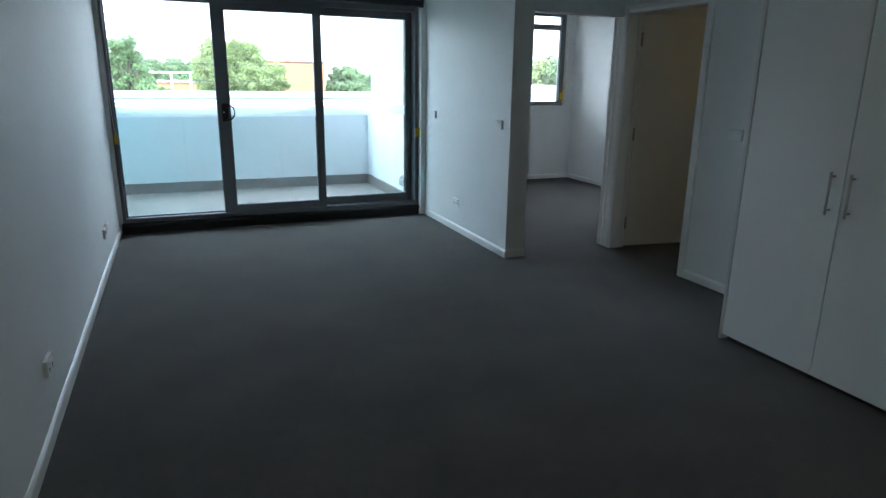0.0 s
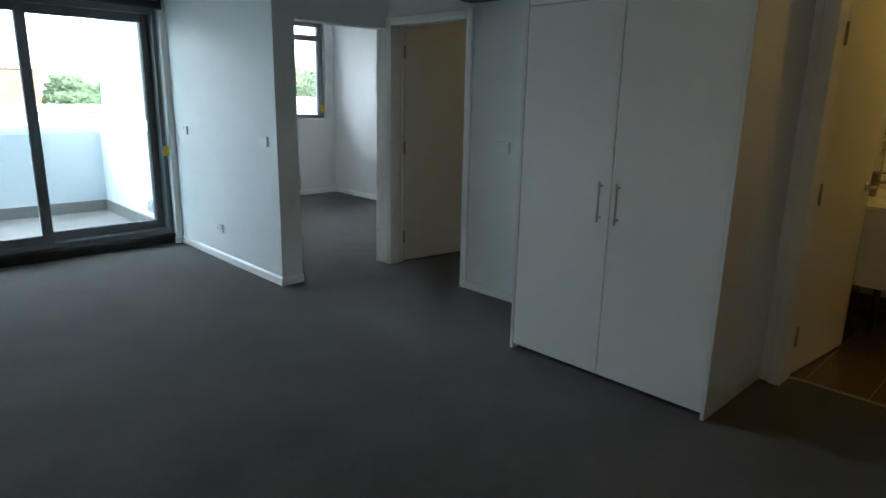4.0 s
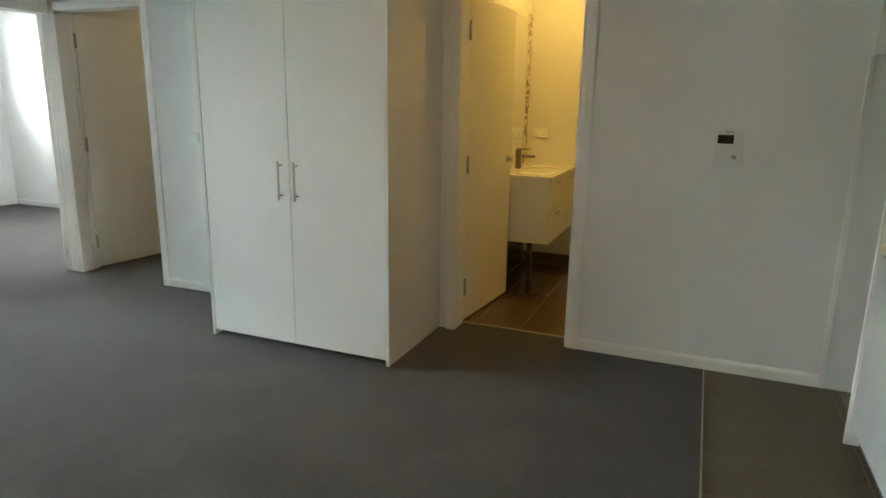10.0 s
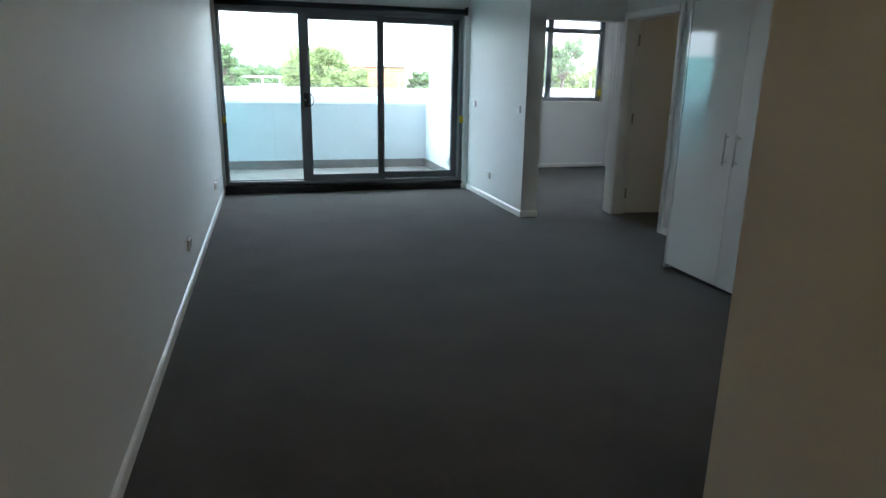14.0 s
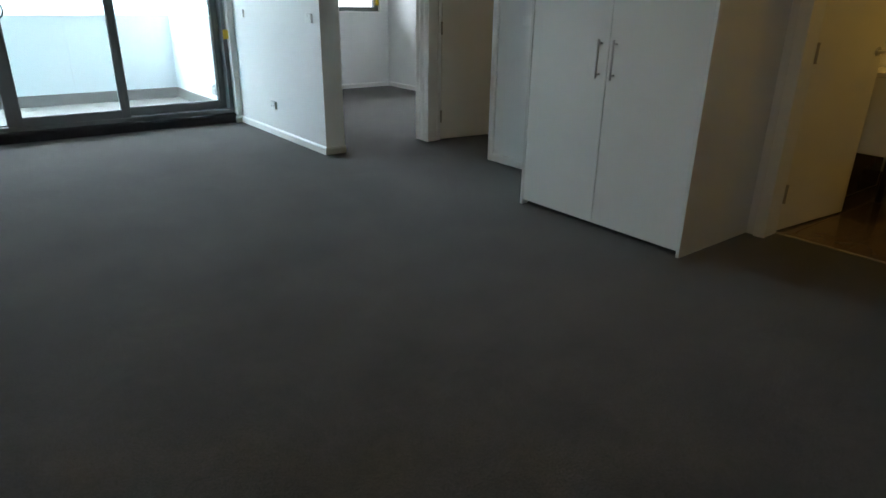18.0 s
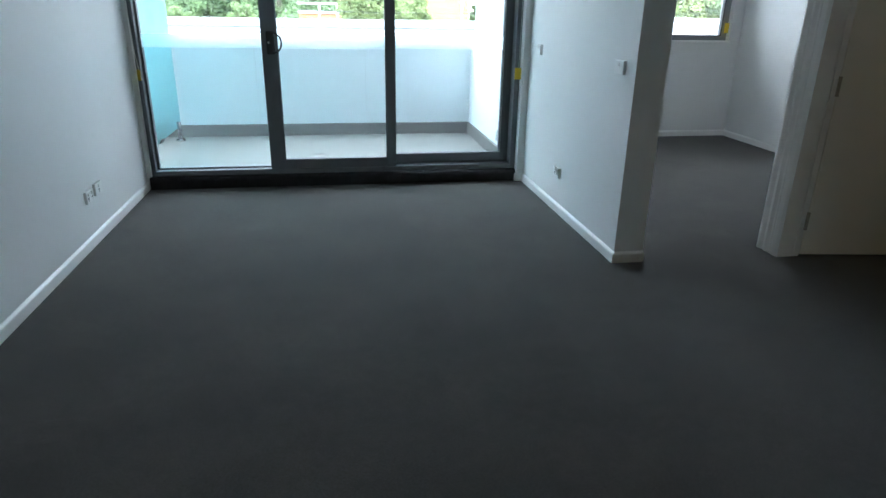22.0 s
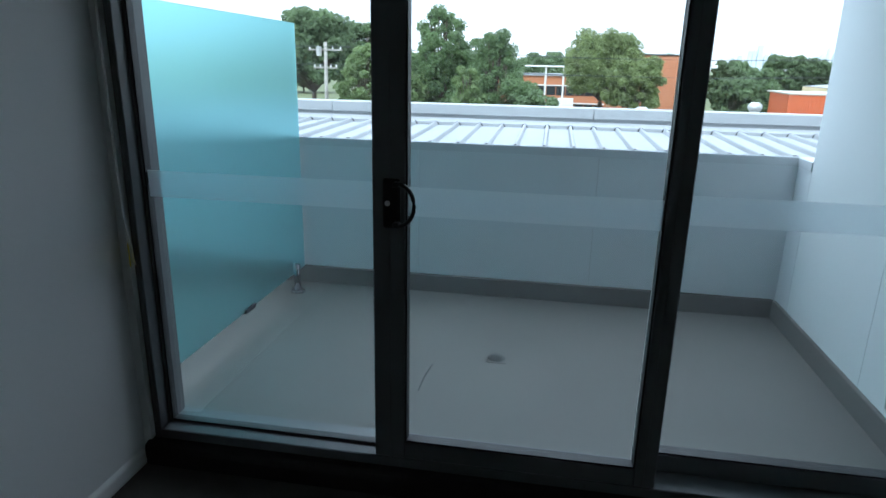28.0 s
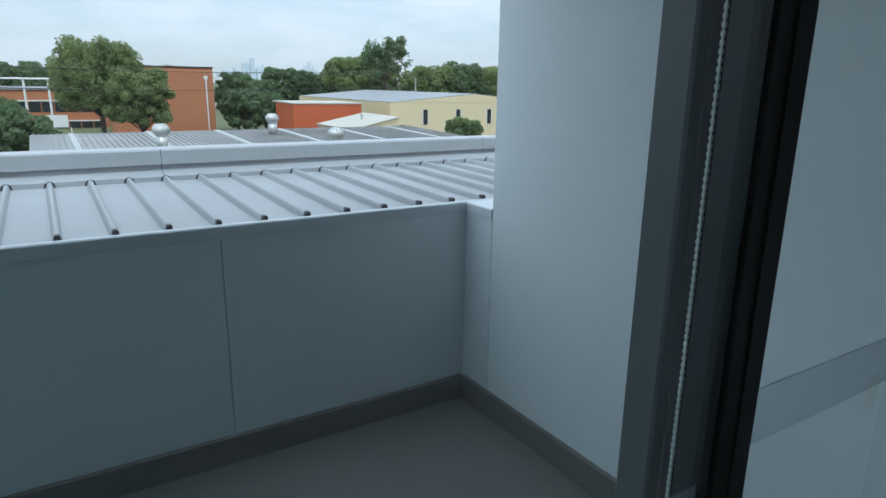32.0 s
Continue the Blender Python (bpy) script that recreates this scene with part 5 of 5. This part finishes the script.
def block(name, p, q, depth, z0, z1, wall, label, category="building"):
    """A building whose front runs from p to q, with depth behind it. Returns the thing and its turn."""
    p, q = Vector((p.x, p.y, 0)), Vector((q.x, q.y, 0))
    d = q - p
    t = Matrix.Translation(p) @ Matrix.Rotation(math.atan2(d.y, d.x), 4, "Z")
    root = thing(name, (p.x, p.y, z0), label, category)
    bm = B()
    box(bm, 0, 0, z0, d.length, depth, z1)
    part("wall", bm, wall, root, turn=t)
    return root, t, d.length


# orange-brown clad building: lapped boards, parapet cap, downpipe, ledges
clad, T, L = block("office_building", far(5.0, 74), far(12.5, 75), 14, GZ, EYE.z + 0.0180 * 75, M_CLADORANGE, "orange-brown board-clad two-storey building with a white downpipe")
top_z = EYE.z + 0.0180 * 75
for k in range(22):
    bm = B()
    z = GZ + 0.3 + k * (top_z - GZ - 0.4) / 22
    prism(bm, [(0, z), (-0.07, z + 0.01), (0, z + (top_z - GZ - 0.4) / 22)], "x", 0, L)
    part("board", bm, M_CLADORANGE, clad, turn=T)
bm = B()
box(bm, -0.1, -0.12, top_z, L + 0.1, 14, top_z + 0.14)
part("parapet_cap", bm, M_DARKGAP, clad, turn=T)
bm = B()
rod(bm, (L - 0.75, -0.12, GZ), (L - 0.75, -0.12, top_z - 0.9), 0.07, 8)
box(bm, L - 0.95, -0.25, top_z - 1.15, L - 0.55, -0.05, top_z - 0.8)
part("downpipe", bm, M_WHITEMETAL, clad, "white downpipe with rain head", turn=T)
for z in (top_z - 1.2, top_z - 4.0):
    bm = B()
    box(bm, L, 0.2, z, L + 1.0, 3.0, z + 0.35)
    part("ledge", bm, M_WHITEMETAL, clad, "pale concrete ledge", turn=T)

# brick office with bands of dark windows
off, T, L = block("office_building", far(-5.0, 92), far(4.6, 92), 16, GZ, EYE.z - 0.014 * 92, M_BRICKORANGE, "orange brick office with two bands of dark windows")
oz = EYE.z - 0.014 * 92
for row, z in enumerate((oz - 2.6, oz - 5.0)):
    for k in range(11):
        bm = B()
        x0 = 0.4 + k * (L - 0.8) / 11
        box(bm, x0, -0.05, z, x0 + (L - 0.8) / 11 - 0.12, 0.1, z + 1.25)
        w = part("window", bm, M_WINDARK, off, "dark strip window", turn=T)
    bm = B()
    box(bm, 0.3, -0.12, z + 1.27, L - 0.3, -0.0, z + 1.42)
    part("lintel_band", bm, M_WHITEMETAL, off, turn=T)
bm = B()
box(bm, -0.2, -0.2, oz, L + 0.2, 16.2, oz + 0.25)
part("roof", bm, M_CREAMROOF, off, turn=T)
# white gantry in front of the office
gan = thing("gantry", far(0, 78), "white steel gantry with a flat beam on two posts", "gantry")
p, q = far(-2.6, 78, 0.0), far(2.2, 78, 0.0)
bm = B()
tube(bm, [p, q], 0.11, 6)
part("beam", bm, M_WHITEMETAL, gan)
for b in (-0.75, 0.8):
    bm = B()
    rod(bm, far(b, 78), far(b, 78, 0.0), 0.11, 8)
    part("post", bm, M_WHITEMETAL, gan)
bm = B()
c = far(1.1, 76, -0.053)
box(bm, c.x - 0.9, c.y, c.z - 0.7, c.x + 0.9, c.y + 0.2, c.z + 0.5)
sg = tagged(part("sign_board", bm, M_WHITEMETAL), "blank white board on the gantry frame", "sign")
bm = B()
rod(bm, (c.x - 1.1, c.y + 0.1, GZ), (c.x - 1.1, c.y + 0.1, c.z - 0.7), 0.06, 8)
rod(bm, (c.x + 1.1, c.y + 0.1, GZ), (c.x + 1.1, c.y + 0.1, c.z - 0.7), 0.06, 8)
part("post", bm, M_WHITEMETAL, sg)

# grey ribbed shed roof with skylight strips and turbine vents
SZ0, SZ1 = -1.2, -0.9
bm = B()
prism(bm, [(24.0, GZ), (24.0, SZ0), (35.0, SZ1), (44.0, SZ0 - 0.4), (44.0, GZ)], "x", 0.8, 21.0)
shed = tagged(part("shed", bm, M_ROOFGREY), "low grey shed with a shallow ribbed roof", "shed")
for k in range(84):
    x = 0.9 + k * 0.24
    light = k % 14 == 6
    bm = B()
    y0, y1 = (24.0, 35.0)
    prism(bm, [(y0, SZ0 + 0.003), (y0, SZ0 + 0.045), (y1, SZ1 + 0.045), (y1, SZ1 + 0.003)], "x", x, x + (0.32 if light else 0.05))
    part("skylight_sheet" if light else "roof_rib", bm, M_SKYLIGHT if light else M_ROOFGREY, shed)


def turbine(p, r=0.42):
    root = thing("turbine_vent", p, "round galvanised turbine vent on the shed roof", "roof vent", "turbine vents")
    bm = B()
    p = p + Vector((0, 0, 0.1))
    rod(bm, p - Vector((0, 0, 0.1)), p + Vector((0, 0, 0.5)), r * 0.62, 16)
    part("collar", bm, M_GALV, root, smooth=True)
    bm = B()
    rod(bm, p + Vector((0, 0, 0.5 + r * 1.25)), p + Vector((0, 0, 0.5 + r * 1.3)), r * 0.5, 16)
    rod(bm, p + Vector((0, 0, 0.5)), p + Vector((0, 0, 0.54)), r * 0.7, 16)
    part("cap", bm, M_GALV, root)
    for k in range(18):
        a0 = 2 * math.pi * k / 18
        bm = B()
        pts = []
        for j in range(6):
            f = j / 5
            rr = r * math.sin(math.pi * (0.22 + 0.6 * f))
            pts.append((rr, 0.52 + r * 1.25 * f, a0 + 0.25 * f))
        va = [bm.verts.new(p + Vector((math.cos(a) * rr, math.sin(a) * rr, z))) for rr, z, a in pts]
        vb = [bm.verts.new(p + Vector((math.cos(a + 0.3) * rr * 0.97, math.sin(a + 0.3) * rr * 0.97, z))) for rr, z, a in pts]
        for j in range(5):
            bm.faces.new((va[j], va[j + 1], vb[j + 1], vb[j]))
        part("vane", bm, M_GALV, root)


for b, d in ((8.05, 29.0), (22.05, 27.5), (16.85, 35.0)):
    p = far(b, d)
    p.z = (SZ0 + (SZ1 - SZ0) * min(1, max(0, (p.y - 24) / 11))) - 0.02
    turbine(p, 0.36)

# orange steel building, cream annexe and the cream factory
orange, T, L = block("factory_building", far(18.8, 63), far(24.65, 65), 7, GZ, EYE.z - 0.0305 * 64, M_ORANGE, "low orange steel-clad building with a cream roof edge")
bm = B()
box(bm, -0.1, -0.1, EYE.z - 0.0305 * 64, L + 0.1, 8.1, EYE.z - 0.0305 * 64 + 0.12)
part("roof", bm, M_BEIGEROOF, orange, turn=T)
for k in range(24):
    bm = B()
    box(bm, k * L / 24, -0.04, GZ, k * L / 24 + 0.06, 0, EYE.z - 0.0325 * 64)
    part("wall_rib", bm, M_ORANGE, orange, turn=T)
annex = thing("factory_building", far(24.3, 54), "low cream annexe with a beige sloping roof", "building")
foot = [(far(23.8, 48.5), -1.72), (far(27.8, 55), -1.12), (far(24.8, 62.5), -1.12), (far(20.8, 54.9), -1.72)]
bm = B()
lo = [bm.verts.new((v.x, v.y, GZ)) for v, z in foot]
hi = [bm.verts.new((v.x, v.y, z)) for v, z in foot]
for i in range(4):
    j = (i + 1) % 4
    bm.faces.new((lo[i], lo[j], hi[j], hi[i]))
part("wall", bm, M_CREAM, annex)
mid = sum((v for v, z in foot), Vector()) / 4
bm = B()
rim = [mid.lerp(v, 1.03) for v, z in foot]
lo = [bm.verts.new((v.x, v.y, z + 0.01)) for v, (w, z) in zip(rim, foot)]
hi = [bm.verts.new((v.x, v.y, z + 0.10)) for v, (w, z) in zip(rim, foot)]
bm.faces.new(lo)
bm.faces.new(hi)
for i in range(4):
    j = (i + 1) % 4
    bm.faces.new((lo[i], lo[j], hi[j], hi[i]))
part("roof", bm, M_BEIGEROOF, annex)
pipe = far(24.6, 55.5)
bm = B()
rod(bm, (pipe.x, pipe.y, -1.5), (pipe.x, pipe.y, -0.95), 0.09, 8)
rod(bm, (pipe.x, pipe.y, -0.95), (pipe.x, pipe.y, -0.85), 0.15, 8)
part("flue", bm, M_GALV, annex, "short grey roof flue")
bm = B()
p, q = far(28.0, 60), far(28.5, 60)
box(bm, p.x, p.y - 0.05, GZ, q.x, p.y + 0.1, -2.0)
part("door", bm, M_WINDARK, annex, "dark side door")
fz = EYE.z - 0.0273 * 70
a, c, d = far(19.44, 100), far(27.14, 70), far(41.0, 82)
fac = thing("factory_building", far(27, 74), "large cream factory with a pale low-pitched roof and tall windows", "building")
back = a + (d - c)
bm = B()
lo = [bm.verts.new((v.x, v.y, GZ)) for v in (a, c, d, back)]
hi = [bm.verts.new((v.x, v.y, fz)) for v in (a, c, d, back)]
for i in range(4):
    j = (i + 1) % 4
    bm.faces.new((lo[i], lo[j], hi[j], hi[i]))
part("wall", bm, M_CREAM, fac)
bm = B()
ridge_c, ridge_a = c.lerp(d, 0.5), a.lerp(back, 0.5)
pts = [Vector((v.x, v.y, z)) for v, z in ((a, fz + 0.05), (c, fz + 0.05), (ridge_c, fz + 1.0), (d, fz + 0.05), (back, fz + 0.05), (ridge_a, fz + 1.0))]
v = [bm.verts.new(p) for p in pts]
bm.faces.new((v[0], v[1], v[2], v[5]))
bm.faces.new((v[5], v[2], v[3], v[4]))
bm.faces.new((v[1], v[3], v[2]))
bm.faces.new((v[0], v[5], v[4]))
part("roof", bm, M_CREAMROOF, fac)
gable = B()
gable.faces.new([gable.verts.new((w.x, w.y - 0.03, z)) for w, z in ((c, fz), (d, fz), (ridge_c, fz + 0.93))])
part("gable", gable, M_CREAM, fac)
ang = math.atan2(d.y - c.y, d.x - c.x)
TW = Matrix.Translation((c.x, c.y, 0)) @ Matrix.Rotation(ang, 4, "Z")
LW = (d - c).length
for u in (0.2, 0.397, 0.594, 0.79):
    bm = B()
    box(bm, LW * u - 0.29, -0.06, fz - 2.4, LW * u + 0.29, 0.05, fz - 0.76)
    w = part("window", bm, M_WINDARK, fac, "tall dark window", turn=TW)
    bm = B()
    for e in ((-0.35, -0.29), (0.29, 0.35)):
        box(bm, LW * u + e[0], -0.1, fz - 2.45, LW * u + e[1], 0.02, fz - 0.71)
    part("frame", bm, M_WHITEMETAL, w, turn=TW)

# power pole with cross-arms, insulators and wires
pole = thing("power_pole", far(-20.15, 50), "grey timber power pole with two cross-arms", "power pole")
pb, pt = far(-20.2, 50), far(-20.15, 50, 0.028)
bm = B()
rod(bm, pb, pt, 0.17, 10, 0.12)
part("post", bm, M_CONCRETE, pole, smooth=True)
for z, w in ((pt.z - 0.55, 1.35), (pt.z - 1.85, 0.95)):
    bm = B()
    box(bm, pt.x - w, pt.y - 0.14, z - 0.06, pt.x + w, pt.y - 0.04, z + 0.06)
    arm = part("cross_arm", bm, M_CONCRETE, pole)
    for k in (-0.9, -0.45, 0.45, 0.9):
        bm = B()
        rod(bm, (pt.x + k * w, pt.y - 0.09, z + 0.06), (pt.x + k * w, pt.y - 0.09, z + 0.26), 0.05, 8, 0.03)
        part("insulator", bm, M_WHITEMETAL, arm)
    for k in (-0.9, 0.9):
        bm = B()
        tube(bm, [(pt.x + k * w + 40 * (j - 5) / 5 * 1.2, pt.y - 0.09 + 8 * (j - 5) / 5, z + 0.27 - 0.6 * (1 - abs(abs(j - 5) / 2.5 - 1)) * (1 if j not in (0, 5, 10) else 0)) for j in range(11)], 0.014, 4)
        part("wire", bm, M_BLACK, pole)
bm = B()
rod(bm, (pt.x - 0.45, pt.y - 0.2, pt.z - 1.0), (pt.x - 0.45, pt.y - 0.2, pt.z - 0.3), 0.2, 12)
part("transformer", bm, M_GALV, pole, "grey can transformer")
for b, d, s in ((16.9, 100, 0.0), (29.5, 110, 0.01)):
    bm = B()
    rod(bm, far(b, d), far(b, d, s), 0.1, 6)
    tagged(part("street_lamp", bm, M_GALV), "slim grey street light pole among the trees", "street lamp")

# city skyline, with the haze of distance put into the tower colour
rs = random.Random(11)
for i in range(30):
    b = 13.2 + 8.4 * i / 30 + rs.uniform(-0.12, 0.12)
    peak = 0.012 + 0.015 * math.exp(-((b - 15.8) / 1.2) ** 2) + 0.014 * math.exp(-((b - 20.3) / 0.7) ** 2)
    h = peak * rs.uniform(0.5, 1.25)
    p = far(b, 2400)
    bm = B()
    w = rs.uniform(3.5, 8)
    z1 = EYE.z + h * 2400
    box(bm, p.x - w, p.y - w, GZ, p.x + w, p.y + w, z1)
    if rs.random() < 0.5:
        box(bm, p.x - w * 0.5, p.y - w * 0.5, z1, p.x + w * 0.5, p.y + w * 0.5, z1 + 6)
    tagged(part("tower", bm, M_TOWER), "far city tower, distance haze put into its blue-grey colour", "tower", "city skyline")

# ---- floor tiles, last ----


def tiles(root, x0, x1, y0, y1, dx, dy, ox, oy, material):
    gap = 0.005
    cache = {}
    i0, i1 = math.floor((x0 - ox) / dx), math.ceil((x1 - ox) / dx)
    j0, j1 = math.floor((y0 - oy) / dy), math.ceil((y1 - oy) / dy)
    for i in range(i0, i1):
        for j in range(j0, j1):
            a, b = max(x0, ox + i * dx), min(x1, ox + (i + 1) * dx)
            c, d = max(y0, oy + j * dy), min(y1, oy + (j + 1) * dy)
            if b - a < 0.02 or d - c < 0.02:
                continue
            key = (round(b - a, 3), round(d - c, 3))
            if key not in cache:
                bm = B()
                box(bm, -key[0] / 2 + gap / 2, -key[1] / 2 + gap / 2, -0.006, key[0] / 2 - gap / 2, key[1] / 2 - gap / 2, 0.0, 0.001)
                cache[key] = mesh_of("tile", bm, material)
            o = new("tile", cache[key])
            o.parent = root
            o.location = ((a + b) / 2, (c + d) / 2, 0.0)


tiles(floor_kitchen, 1.37, 4.27, -7.40, -6.762, 0.3085, 0.60, 3.571, -6.762, M_TILE)
tiles(floor_bathroom, 4.35, 6.11, -7.88, -5.20, 0.60, 0.3085, 4.35, -5.663, M_TILEBROWN)
